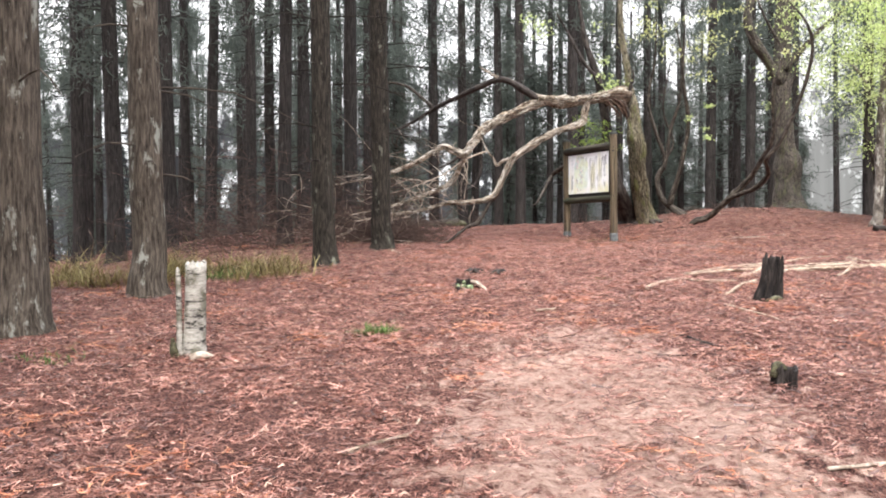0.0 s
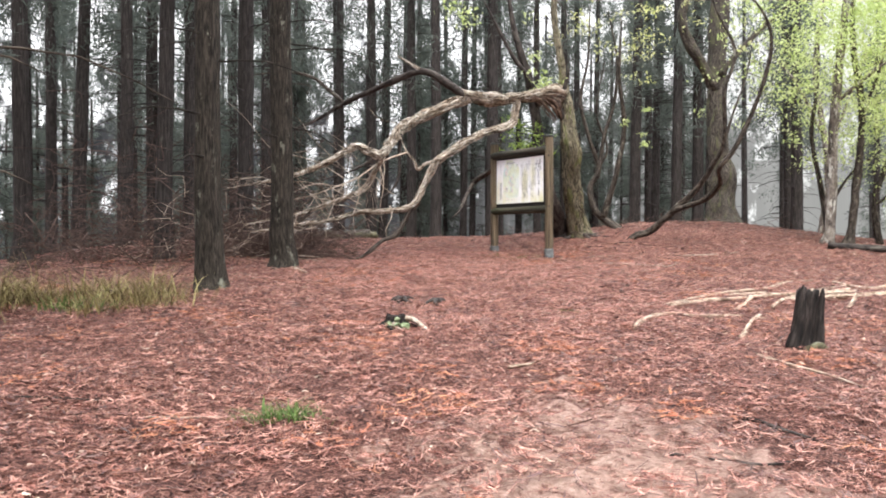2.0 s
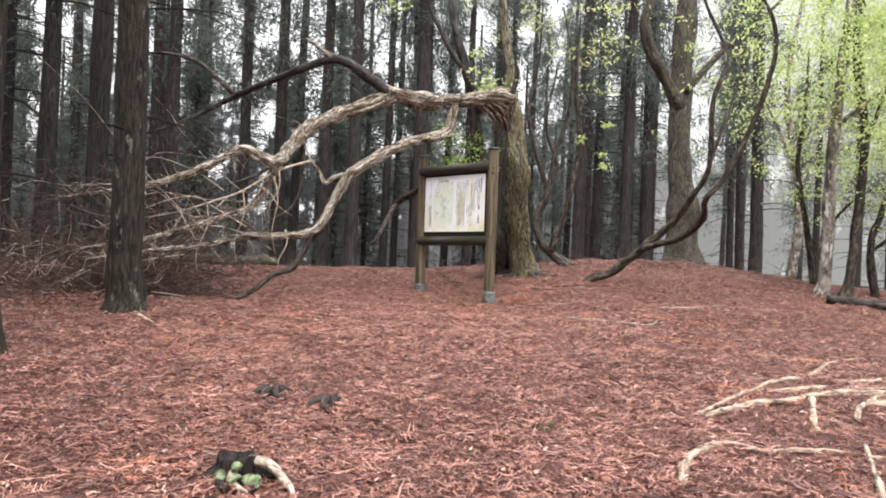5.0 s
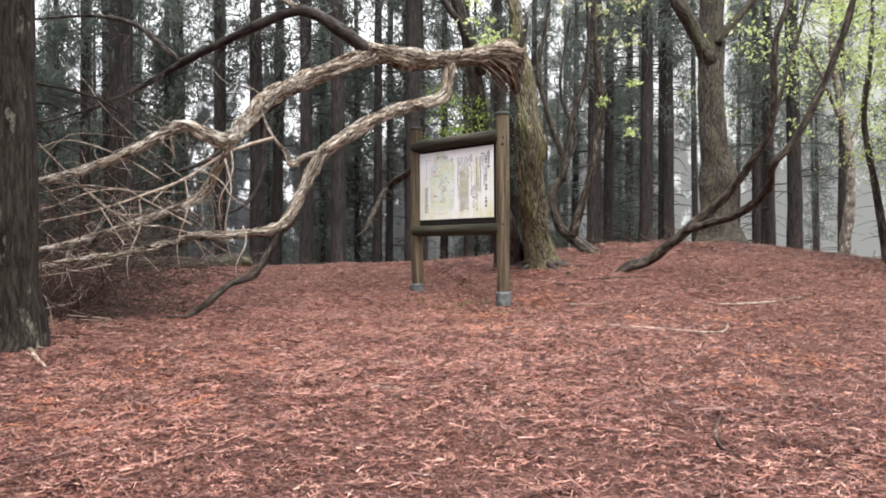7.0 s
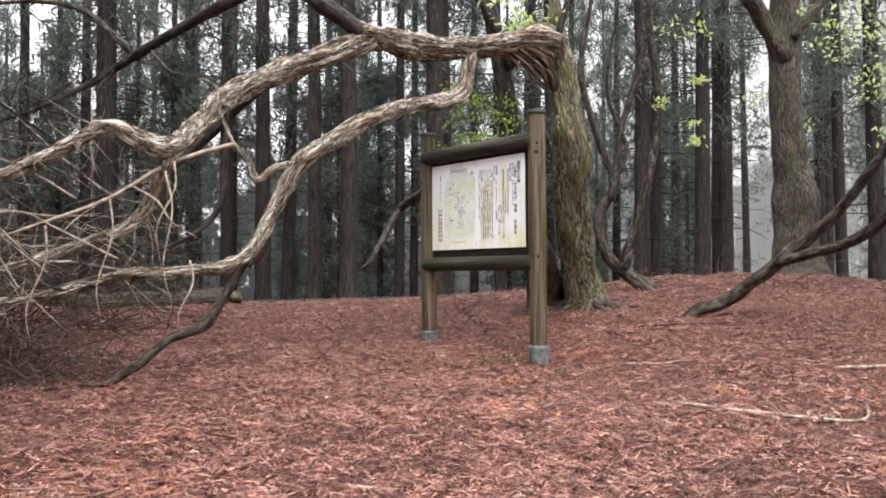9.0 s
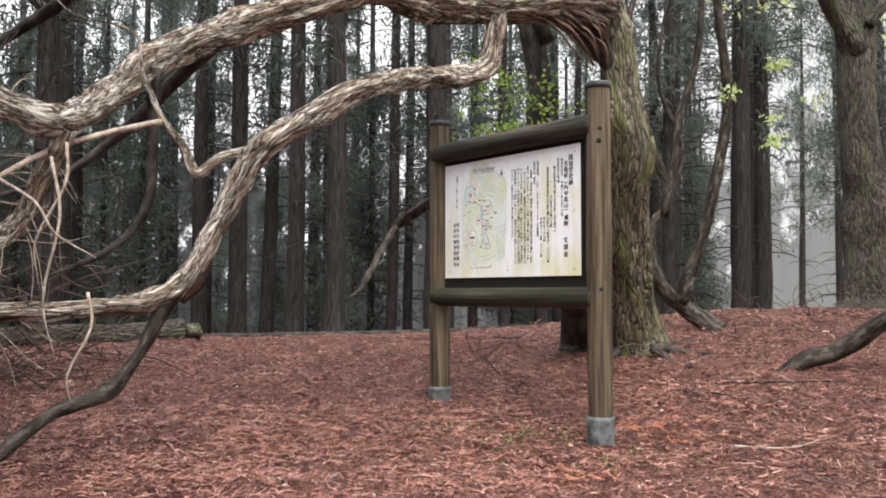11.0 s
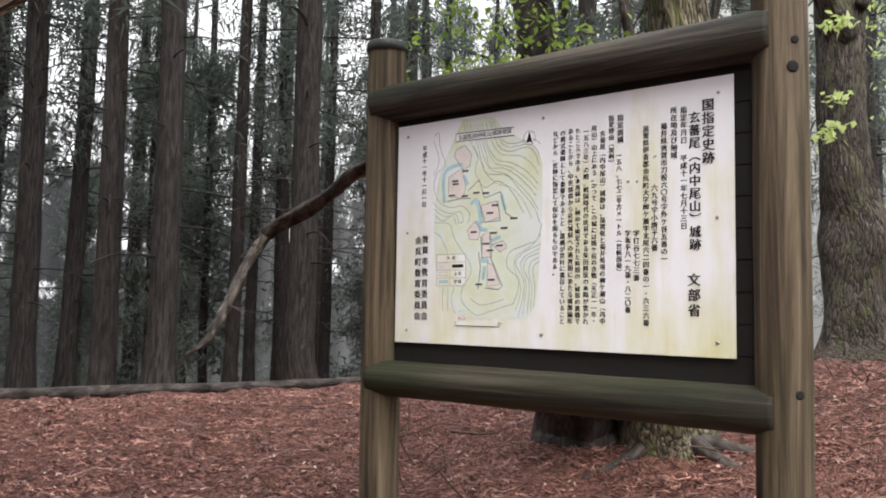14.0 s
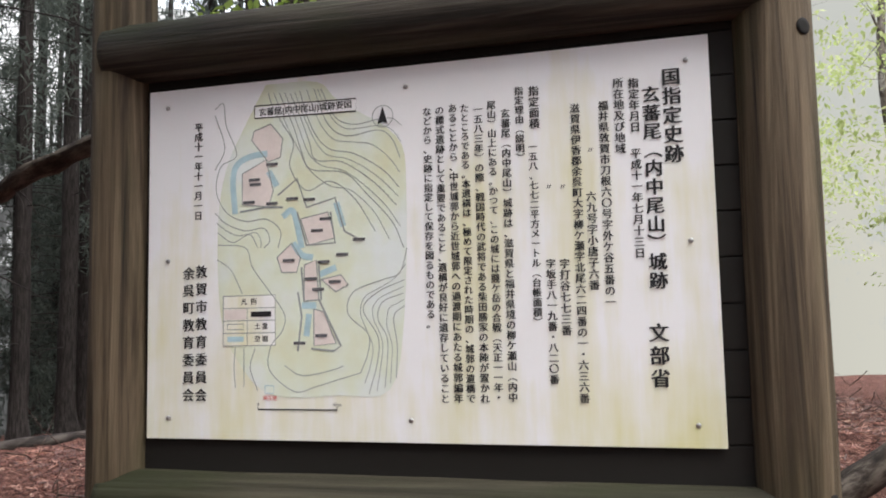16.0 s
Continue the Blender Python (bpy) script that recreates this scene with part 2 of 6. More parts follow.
def leaves(name, a, b_, c, through_light=0.35, damp=None):
    """Thin leaves that let some light through, uneven in colour from one to the next."""
    m, n, l, b = material(name, 0.42 if damp else 0.6, 0.0, 0.45 if damp else 0.15)
    g = n.new("ShaderNodeNewGeometry")
    col = ramp(n, l, g.outputs["Random Per Island"], [(0.0, a), (0.5, b_), (1.0, c)])
    if damp:
        spots = noise_tex(n, l, coords(n, l), 2.6, 5, 0.68, 0.8)
        col = mix(n, l, 0.85, col, ramp(n, l, spots, [(0.36, damp), (0.5, (0.95, 0.92, 0.9)), (0.68, (1.2, 1.16, 1.16))]), "MULTIPLY")
    l.new(col, b.inputs["Base Color"])
    tr = n.new("ShaderNodeBsdfTranslucent")
    l.new(col, tr.inputs[0])
    mx = n.new("ShaderNodeMixShader")
    mx.inputs[0].default_value = through_light
    l.new(b.outputs[0], mx.inputs[1])
    l.new(tr.outputs[0], mx.inputs[2])
    l.new(mx.outputs[0], n["Material Output"].inputs[0])
    return m


M_NEEDLE = leaves("cedar_foliage", (0.08, 0.098, 0.084), (0.106, 0.126, 0.108), (0.135, 0.155, 0.132), 0.5)
M_LEAF = leaves("fresh_leaf", (0.34, 0.43, 0.14), (0.5, 0.59, 0.24), (0.64, 0.7, 0.38), 0.55)
M_SHOOT = leaves("bright_shoot_leaf", (0.17, 0.27, 0.04), (0.28, 0.4, 0.08), (0.42, 0.54, 0.16), 0.55)
M_LEAF_YELLOW = leaves("yellowing_leaf", (0.42, 0.46, 0.16), (0.54, 0.57, 0.25), (0.62, 0.62, 0.36), 0.55)
M_GRASS = leaves("dry_grass", (0.09, 0.06, 0.033), (0.2, 0.16, 0.07), (0.38, 0.33, 0.15), 0.25)
M_GREEN_GRASS = leaves("green_grass", (0.05, 0.09, 0.025), (0.09, 0.15, 0.045), (0.16, 0.22, 0.07), 0.3)
M_SPRIG = leaves("fallen_cedar_sprig", (0.055, 0.022, 0.018), (0.33, 0.127, 0.093), (0.7, 0.41, 0.32), 0.1, (0.34, 0.29, 0.29))
M_SPRIG_DARK = leaves("rotting_litter", (0.06, 0.03, 0.025), (0.13, 0.06, 0.05), (0.24, 0.12, 0.1), 0.05, (0.5, 0.45, 0.45))
M_CHIP = leaves("pale_leaf_scrap", (0.36, 0.23, 0.17), (0.48, 0.34, 0.26), (0.58, 0.46, 0.37), 0.1)
M_ORANGE = leaves("orange_cedar_frond", (0.4, 0.13, 0.075), (0.52, 0.21, 0.12), (0.56, 0.29, 0.17), 0.15)


def soil():
    m, n, l, b = material("litter_strewn_soil", 0.9, 0.0, 0.15)
    v = coords(n, l)
    fine = noise_tex(n, l, v, 22, 7, 0.75, 1.6)
    litter = ramp(n, l, fine, [(0.4, (0.03, 0.014, 0.012)), (0.5, (0.15, 0.065, 0.052)), (0.62, (0.4, 0.21, 0.16))])
    sand = ramp(n, l, noise_tex(n, l, v, 13, 9, 0.75), [(0.38, (0.2, 0.1, 0.078)), (0.46, (0.44, 0.275, 0.215)), (0.62, (0.66, 0.46, 0.375))])
    # a trodden sandy strip runs up the slope
    dx = n.new("ShaderNodeVectorMath")
    dx.operation = "SUBTRACT"
    l.new(v, dx.inputs[0])
    dx.inputs[1].default_value = (1.35, 6.2, 0.4)
    sc = n.new("ShaderNodeVectorMath")
    sc.operation = "MULTIPLY"
    l.new(dx.outputs[0], sc.inputs[0])
    sc.inputs[1].default_value = (0.6, 0.2, 0)
    ln = n.new("ShaderNodeVectorMath")
    ln.operation = "LENGTH"
    l.new(sc.outputs[0], ln.inputs[0])
    blot = noise_tex(n, l, v, 3.2, 10, 0.78, 0.8)
    sub = n.new("ShaderNodeMath")
    sub.operation = "MULTIPLY_ADD"
    l.new(ln.outputs["Value"], sub.inputs[0])
    sub.inputs[1].default_value = -0.45
    l.new(blot, sub.inputs[2])
    msk = ramp(n, l, sub.outputs[0], [(0.21, (0, 0, 0)), (0.27, (0.85, 0.85, 0.85))])
    col = mix(n, l, msk, litter, sand)
    big = noise_tex(n, l, v, 0.7, 4)
    col = mix(n, l, 0.6, col, ramp(n, l, big, [(0.3, (0.62, 0.58, 0.6)), (0.65, (1, 1, 1))]), "MULTIPLY")
    l.new(col, b.inputs["Base Color"])
    bump(n, l, fine, b, 1.0, 0.05)
    return m


M_SOIL = soil()


def painted_mist_glow():
    """Haze painted as emission: far woods dissolving into mist, dim below, breaking into small gaps of white sky higher
    up.
    """
    m, n, l, b = material("glowing_painted_mist", 1.0)
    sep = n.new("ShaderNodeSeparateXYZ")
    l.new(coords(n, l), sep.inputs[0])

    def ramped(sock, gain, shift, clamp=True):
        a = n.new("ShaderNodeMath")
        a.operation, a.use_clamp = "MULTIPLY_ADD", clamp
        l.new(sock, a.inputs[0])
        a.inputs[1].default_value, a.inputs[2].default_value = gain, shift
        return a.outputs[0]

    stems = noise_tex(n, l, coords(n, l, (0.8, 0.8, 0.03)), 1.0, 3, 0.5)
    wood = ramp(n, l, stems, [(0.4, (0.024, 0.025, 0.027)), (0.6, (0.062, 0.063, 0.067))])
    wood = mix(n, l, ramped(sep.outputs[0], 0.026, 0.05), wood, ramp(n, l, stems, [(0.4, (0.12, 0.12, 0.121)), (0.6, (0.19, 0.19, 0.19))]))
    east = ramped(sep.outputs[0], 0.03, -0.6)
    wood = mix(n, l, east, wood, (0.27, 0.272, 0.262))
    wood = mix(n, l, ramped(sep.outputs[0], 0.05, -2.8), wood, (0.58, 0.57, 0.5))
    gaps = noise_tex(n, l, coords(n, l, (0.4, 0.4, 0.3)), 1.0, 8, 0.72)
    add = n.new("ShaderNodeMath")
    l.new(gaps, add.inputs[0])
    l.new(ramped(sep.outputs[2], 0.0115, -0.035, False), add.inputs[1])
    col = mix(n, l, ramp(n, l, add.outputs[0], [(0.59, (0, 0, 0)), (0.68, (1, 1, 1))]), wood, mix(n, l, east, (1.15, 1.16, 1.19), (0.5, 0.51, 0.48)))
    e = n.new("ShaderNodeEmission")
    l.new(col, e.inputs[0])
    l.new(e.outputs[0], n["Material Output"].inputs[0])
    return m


M_MIST_GLOW = painted_mist_glow()


# ---- builders ----
rng = np.random.default_rng(7)


def link_mesh(name, verts, faces, mat, parent=None, label="", smooth=True, grain=None):
    me = bpy.data.meshes.new(name)
    me.from_pydata([tuple(v) for v in verts], [], faces)
    if smooth:
        me.polygons.foreach_set("use_smooth", [True] * len(me.polygons))
    me.materials.append(mat)
    if grain is not None:
        me.attributes.new("grain", "FLOAT_VECTOR", "POINT").data.foreach_set("vector", np.array(grain, np.float32).ravel())
    me.update()
    ob = new(name, me)
    if parent is not None:
        ob.parent = parent
    return tagged(ob, label)


def part(name, bm, mat, parent=None, label="", smooth=True):
    me = bpy.data.meshes.new(name)
    bm.to_mesh(me)
    bm.free()
    if smooth:
        me.polygons.foreach_set("use_smooth", [True] * len(me.polygons))
    me.materials.append(mat)
    ob = new(name, me)
    if parent is not None:
        ob.parent = parent
    return tagged(ob, label)


def thing(name, x, y, z, label, category, group="", rz=0.0):
    ob = new(name)
    ob.empty_display_size = 0.2
    ob.matrix_world = pose(x, y, z, 0, 0, rz)
    return tagged(ob, label, category, group)


def curve(points, steps=6):
    """Catmull-Rom through rows of (x, y, z, radius)."""
    p = np.array(points, float)
    p = np.vstack([2 * p[0] - p[1], p, 2 * p[-1] - p[-2]])
    out = []
    for i in range(1, len(p) - 2):
        a, b, c, d = p[i - 1], p[i], p[i + 1], p[i + 2]
        for s in np.arange(steps) / steps:
            out.append(0.5 * (2 * b + (c - a) * s + (2 * a - 5 * b + 4 * c - d) * s**2 + (3 * b - a - 3 * c + d) * s**3))
    out.append(p[-2])
    out = np.array(out)
    out[:, 3] = np.maximum(out[:, 3], 0.0015)
    return out


def tube(points, seg=10, steps=6, rough=0.0, ridge=0.0, ridges=7, seed=0, flare=None, base=(0, 0, 0)):
    """A limb round a curve: verts and faces, knobbly by rough, furrowed lengthwise by ridge."""
    c = curve(points, steps)
    c[:, :3] -= np.array(base)
    n = len(c)
    tan = np.gradient(c[:, :3], axis=0)
    tan /= np.linalg.norm(tan, axis=1)[:, None] + 1e-9
    up = np.array([0.31, 0.2, 0.93]) if abs(tan[0, 2]) < 0.8 else np.array([1.0, 0.13, 0.0])
    verts, faces, grain = [], [], []
    along = np.concatenate([[0], np.cumsum(np.linalg.norm(np.diff(c[:, :3], axis=0), axis=1))])
    r = np.random.default_rng(seed + 11)
    ph = r.uniform(0, 6.28, 4)
    for i in range(n):
        u = up - tan[i] * up.dot(tan[i])
        u /= np.linalg.norm(u)
        up = u
        w = np.cross(tan[i], u)
        for k in range(seg):
            a = 2 * math.pi * k / seg
            rad = c[i, 3]
            ca, sa = math.cos(a), math.sin(a)
            grain.append((ca * rad + ph[0], sa * rad + ph[1], along[i] + ph[2]))
            if rough:
                rad *= 1 + rough * noise.noise(Vector((1.1 * ca + ph[0], 1.1 * sa, along[i] / max(0.05, rad) * 0.3 + seed)))
            if ridge:
                rad *= 1 + ridge * 2.2 * noise.noise(Vector((ridges * 0.55 * ca + ph[1], ridges * 0.55 * sa, along[i] * 1.6 + seed)))
            verts.append(c[i, :3] + rad * (math.cos(a) * u + math.sin(a) * w))
    for i in range(n - 1):
        for k in range(seg):
            k2 = (k + 1) % seg
            faces.append((i * seg + k, i * seg + k2, (i + 1) * seg + k2, (i + 1) * seg + k))
    faces.append(tuple(range(seg))[::-1])
    faces.append(tuple((n - 1) * seg + k for k in range(seg)))
    return verts, faces, grain


def joined(pieces):
    verts, faces, grain = [], [], []
    for v, f, g in pieces:
        o = len(verts)
        verts += list(v)
        grain += g
        faces += [tuple(i + o for i in q) for q in f]
    return verts, faces, grain


def ground_z(x, y):
    """Height of the ground: a gentle climb to a low mound, falling away behind it and to the west."""
    yy = np.minimum(y, 26.5)
    z = -0.097 + 0.066 * yy + 0.0077 * np.clip(x, -12, 14) + 0.515 * np.exp(-((x - 8.5) ** 2 + (y - 24) ** 2) / 12.5)
    z = z - 0.11 * np.clip(y - 27.5, 0, 60) - 0.13 * np.clip(-5.5 - x, 0, 60) * np.clip((y - 4) / 8, 0, 1)
    z = z - 0.05 * np.clip(x - 13, 0, 60)
    z = z - 0.16 * np.exp(-((x - 3.6) / 2.6) ** 2 - ((y - 21) / 2.4) ** 2)
    z = z + 0.02 * np.sin(2.9 * x + 1.7 * y) * np.sin(2.2 * y - 3.1 * x + 1.0)
    return z + 0.02 * np.sin(1.9 * x + 0.6 * y) * np.sin(1.3 * y - 0.5 * x) + 0.012 * np.sin(5.1 * x + 1.2) * np.sin(4.3 * y)


def gz(x, y):
    return float(ground_z(np.float64(x), np.float64(y)))


# ---- ground and distance ----
def axis(lo, hi, step, far):
    mid = np.arange(lo, hi, step)
    out = [step]
    while sum(out) < far:
        out.append(out[-1] * 1.35)
    o = np.cumsum(out)
    return np.concatenate([lo - o[::-1], mid, mid[-1] + o])


gx, gy = axis(-9, 14, 0.13, 900), axis(-3, 30, 0.13, 900)
GX, GY = np.meshgrid(gx, gy)
near = np.exp(-np.clip(np.hypot((GX - 2) / 14, (GY - 13) / 20) - 1, 0, 9) * 3)
GZ = ground_z(GX, GY) + near * 0.018 * rng.standard_normal(GX.shape)
nx, ny = len(gx), len(gy)
ids = np.arange(nx * ny).reshape(ny, nx)
quads = np.stack([ids[:-1, :-1], ids[:-1, 1:], ids[1:, 1:], ids[1:, :-1]], -1).reshape(-1, 4)
ground = link_mesh("ground", np.stack([GX, GY, GZ], -1).reshape(-1, 3).tolist(), quads.tolist(), M_SOIL)
tagged(ground, "reddish earth slope strewn with fallen cedar needles", "ground", kind="structure")

# backdrop ring glows by itself; mist, woods and sky gaps are painted emission
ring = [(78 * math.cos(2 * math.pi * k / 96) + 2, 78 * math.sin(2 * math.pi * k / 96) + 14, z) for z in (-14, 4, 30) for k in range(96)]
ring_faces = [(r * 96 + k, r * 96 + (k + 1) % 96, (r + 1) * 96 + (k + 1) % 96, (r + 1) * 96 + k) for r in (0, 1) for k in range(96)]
tagged(link_mesh("backdrop", ring, ring_faces, M_MIST_GLOW), "glowing backdrop painted with pale mist and dim far woods", "backdrop", kind="structure")


# ---- woods ----
def blades(centres, length, width, down, spread, r):
    """Many small leaf-shaped faces: each a kinked pair of quads round its centre."""
    n = len(centres)
    az = r.uniform(0, 2 * math.pi, n)
    tilt = np.radians(r.normal(down, spread, n))
    d = np.stack([np.cos(az) * np.cos(tilt), np.sin(az) * np.cos(tilt), -np.sin(tilt)], -1)
    s = np.stack([-np.sin(az), np.cos(az), np.zeros(n)], -1) + r.normal(0, 0.35, (n, 3))
    s /= np.linalg.norm(s, axis=1)[:, None]
    L = (length * r.uniform(0.6, 1.35, n))[:, None]
    W = (width * r.uniform(0.6, 1.4, n))[:, None]
    sag = np.array([0, 0, -1]) * L * r.uniform(0.05, 0.3, n)[:, None]
    a, m, e = centres - d * L * 0.5, centres, centres + d * L * 0.5 + sag
    v = np.stack([a, m + s * W * 0.5, e, m - s * W * 0.5], 1).reshape(-1, 3)
    f = np.arange(4 * n).reshape(n, 4)
    return v, f


def sprays(centres, length, width, down, spread, r):
    """Fine tapering sprays, one slim triangle each."""
    n = len(centres)
    az = r.uniform(0, 2 * math.pi, n)
    tilt = np.radians(r.normal(down, spread, n))
    d = np.stack([np.cos(az) * np.cos(tilt), np.sin(az) * np.cos(tilt), -np.sin(tilt)], -1) * (length * r.uniform(0.6, 1.4, n))[:, None]
    s = r.normal(0, 1, (n, 3))
    s /= np.linalg.norm(s, axis=1)[:, None]
    s *= (width * r.uniform(0.6, 1.4, n))[:, None]
    v = np.stack([centres - s * 0.5, centres + s * 0.5, centres + d], 1).reshape(-1, 3)
    return v, np.arange(3 * n).reshape(n, 3)


def cedar_crown(r, low, high, reach, count):
    """Drooping sprays hung along level boughs, thinner low down, with gaps."""
    pts = []
    while len(pts) < count:
        h = low + (high - low) * r.random() ** 0.85
        az = r.uniform(0, 2 * math.pi)
        out = reach * (1.05 - 0.75 * (h - low) / (high - low)) * r.uniform(0.35, 1.0)
        k = r.integers(60, 150)
        s = r.uniform(0.15, 1.0, k) * out
        p = np.stack([np.cos(az) * s, np.sin(az) * s, h - 0.12 * s * s / max(reach, 0.1) + 0.1 * s], -1)
        pts.extend(p + r.normal(0, 0.15, (k, 3)) * np.array([1, 1, 1.5]) - np.array([0, 0, 0.35]) * r.random((k, 1)))
    return sprays(np.array(pts[:count]), 0.25, 0.052, 35, 35, r)


def cedar(name, x, y, rad, tall, low, seed, mat, label, count=2600, reach=2.3, lean=(0, 0), flare=1.55, seg=16):
    r = np.random.default_rng(seed)
    z = gz(x, y) - 0.08
    t = thing(name, x, y, z, label, "tree", "cedars of the plantation")
    rows = []
    for h, k in ((0, flare), (0.25, 0.55 + 0.45 * flare), (0.7, 1.08), (1.6, 1.0), (4, 0.93), (8, 0.8), (13, 0.55), (tall, 0.12)):
        rows.append((lean[0] * h + r.normal(0, 0.012), lean[1] * h + r.normal(0, 0.012), h, rad * k))
    v, f, g = tube(rows, seg, 5, 0.09, 0.035, 6, seed)
    link_mesh("trunk", v, f, mat, t, grain=g)
    stubs = []
    for _ in range(30):
        h = r.uniform(1.6, low + 5)
        az, ln = r.uniform(0, 6.28), r.uniform(0.4, 1.9)
        c = rad * 0.9
        stubs.append(tube([(math.cos(az) * c * 0.6 + lean[0] * h, math.sin(az) * c * 0.6 + lean[1] * h, h, 0.015),
                           (math.cos(az) * (c + ln * 0.5), math.sin(az) * (c + ln * 0.5), h - 0.02, 0.011),
                           (math.cos(az) * (c + ln), math.sin(az) * (c + ln), h - 0.22 * ln, 0.005)], 4, 2))
    v, f, g = joined(stubs)
    tagged(link_mesh("dead_wood", v, f, mat, t, "short bare dead side branches", grain=g), kind="stuff")
    v, f = cedar_crown(r, low, tall + 0.5, reach, count)
    v[:, 0] += lean[0] * v[:, 2]
    v[:, 1] += lean[1] * v[:, 2]
    link_mesh("crown", v.tolist(), f.tolist(), M_NEEDLE, t, "drooping dark green cedar needles", False)
    return t


# four near cedars beside the clearing
cedar("cedar_tree", -3.95, 9.3, 0.23, 19, 8.5, 1, M_CEDAR, "thick cedar with brown furrowed bark and pale lichen", 7000, lean=(-0.012, 0), seg=24)
cedar("cedar_tree", -3.66, 11.9, 0.205, 19, 7.5, 2, M_CEDAR, "tall cedar with brown bark beside the dry grass", 7000, lean=(-0.01, 0.004), seg=24)
cedar("cedar_tree", -1.93, 15.55, 0.18, 18, 6.2, 3, M_CEDAR_DARK, "straight cedar with grey-brown bark at the edge of the brush", 7000, lean=(-0.008, 0), seg=22)
cedar("cedar_tree", -1.2, 18.55, 0.2, 18, 7.0, 4, M_CEDAR_DARK, "dark cedar with a white root at the foot", 7000, lean=(-0.006, 0), seg=22)

# the plantation behind: six forms, copied
FAR = []
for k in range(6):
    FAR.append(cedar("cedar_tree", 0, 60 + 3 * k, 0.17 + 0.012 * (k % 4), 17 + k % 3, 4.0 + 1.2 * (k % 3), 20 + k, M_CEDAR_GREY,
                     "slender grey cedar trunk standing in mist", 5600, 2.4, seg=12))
SEEN = [(-6.4, 38.2), (-2.1, 29.5), (-0.6, 37.3), (0.6, 34.2), (1.9, 31.5), (2.6, 30.3), (4.2, 50), (4.4, 37.6), (5.7, 36.3), (12.6, 37.6), (17, 45.6),
        (12.2, 32.3), (13.4, 34.9), (17.9, 36.8), (16.6, 34.0), (14.6, 29.8), (-10.4, 24.8), (-12.5, 31.8), (-9.2, 30.1), (-7.5, 27.3), (-2.3, 21.8),
        (-3.7, 20.6), (-11.3, 33.8), (9.6, 31.5), (10.8, 30.8), (1.1, 37.5), (2.9, 42.1), (5.3, 41.1), (6.1, 40.8), (4.5, 30.6), (8, 44), (7.4, 37)]
placed = list(SEEN)
r = np.random.default_rng(5)
for _ in range(2600):
    if len(placed) >= 108:
        break
    x, y = r.uniform(-34, 40), r.uniform(20, 66)
    if x > -13 and y < 30.5 or x > 12 and y < 33 or (x > 0 and y < 33):
        continue
    if y > 52 and abs(x) < 40 and r.random() < 0.4:
        continue
    if min((x - a) ** 2 + (y - b) ** 2 for a, b in placed) > 2.9 ** 2:
        placed.append((x, y))
# first five: unseen cedars added at the left to shade the ground
for x, y in ((-5.5, 1.5), (-6.8, 6.5), (-3.2, -3.5), (-6.3, 9.6), (-4.6, 4.6), (-5.5, 24.5), (-7.2, 22.8), (-4.6, 27.8), (-9.4, 26.2), (-6.3, 30.6), (-0.8, 40.5), (-9, 6), (-8, 15), (-11, 18), (-10.5, 10.5), (-14, 13), (-6.8, 18.4), (-9, 21.5), (-15, 22), (-7, 2.5), (-12, 3), (-5, -6), (1, -9), (7, -8), (-10, -4), (12, -6),
             (10.5, 42), (12, 44.5), (9.2, 39.6), (13.6, 41), (11.2, 48), (14.5, 46), (-3.2, 34.6), (-5.2, 40), (-2.5, 44)):
    placed.append((x, y))
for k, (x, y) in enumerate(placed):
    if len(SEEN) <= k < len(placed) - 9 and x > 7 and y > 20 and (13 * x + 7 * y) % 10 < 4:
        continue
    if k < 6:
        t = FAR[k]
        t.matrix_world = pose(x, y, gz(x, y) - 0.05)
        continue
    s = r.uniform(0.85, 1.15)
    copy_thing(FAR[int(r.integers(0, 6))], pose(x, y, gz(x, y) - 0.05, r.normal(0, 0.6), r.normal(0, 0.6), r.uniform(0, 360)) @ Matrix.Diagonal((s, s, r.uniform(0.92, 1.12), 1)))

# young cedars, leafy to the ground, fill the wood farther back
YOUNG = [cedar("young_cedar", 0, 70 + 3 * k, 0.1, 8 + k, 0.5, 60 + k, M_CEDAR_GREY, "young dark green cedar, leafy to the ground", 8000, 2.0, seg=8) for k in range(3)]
spots = [(10.8, 45), (13, 48.5), (9.4, 44), (15, 43), (12.6, 51), (-4, 42)]
for _ in range(900):
    x, y = r.uniform(-30, 24), r.uniform(38, 64)
    if len(spots) < 36 and min([(x - a) ** 2 + (y - b) ** 2 for a, b in spots + placed]) > 1.6 ** 2:
        spots.append((x, y))
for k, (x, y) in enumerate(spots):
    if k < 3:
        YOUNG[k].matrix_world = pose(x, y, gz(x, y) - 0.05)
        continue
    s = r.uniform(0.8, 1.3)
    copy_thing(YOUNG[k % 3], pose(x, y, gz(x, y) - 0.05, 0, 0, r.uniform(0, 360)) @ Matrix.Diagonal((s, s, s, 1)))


# ---- broken tree with its hanging limb ----
def XYZ(rows):
    return [q[:3] for q in rows]


def limb(name, pts, mat, parent, base, seg=12, steps=7, rough=0.22, ridge=0.07, ridges=6, seed=0, label=""):
    v, f, g = tube(pts, seg, steps, rough, ridge, ridges, seed, base=base)
    return link_mesh(name, v, f, mat, parent, label, grain=g)


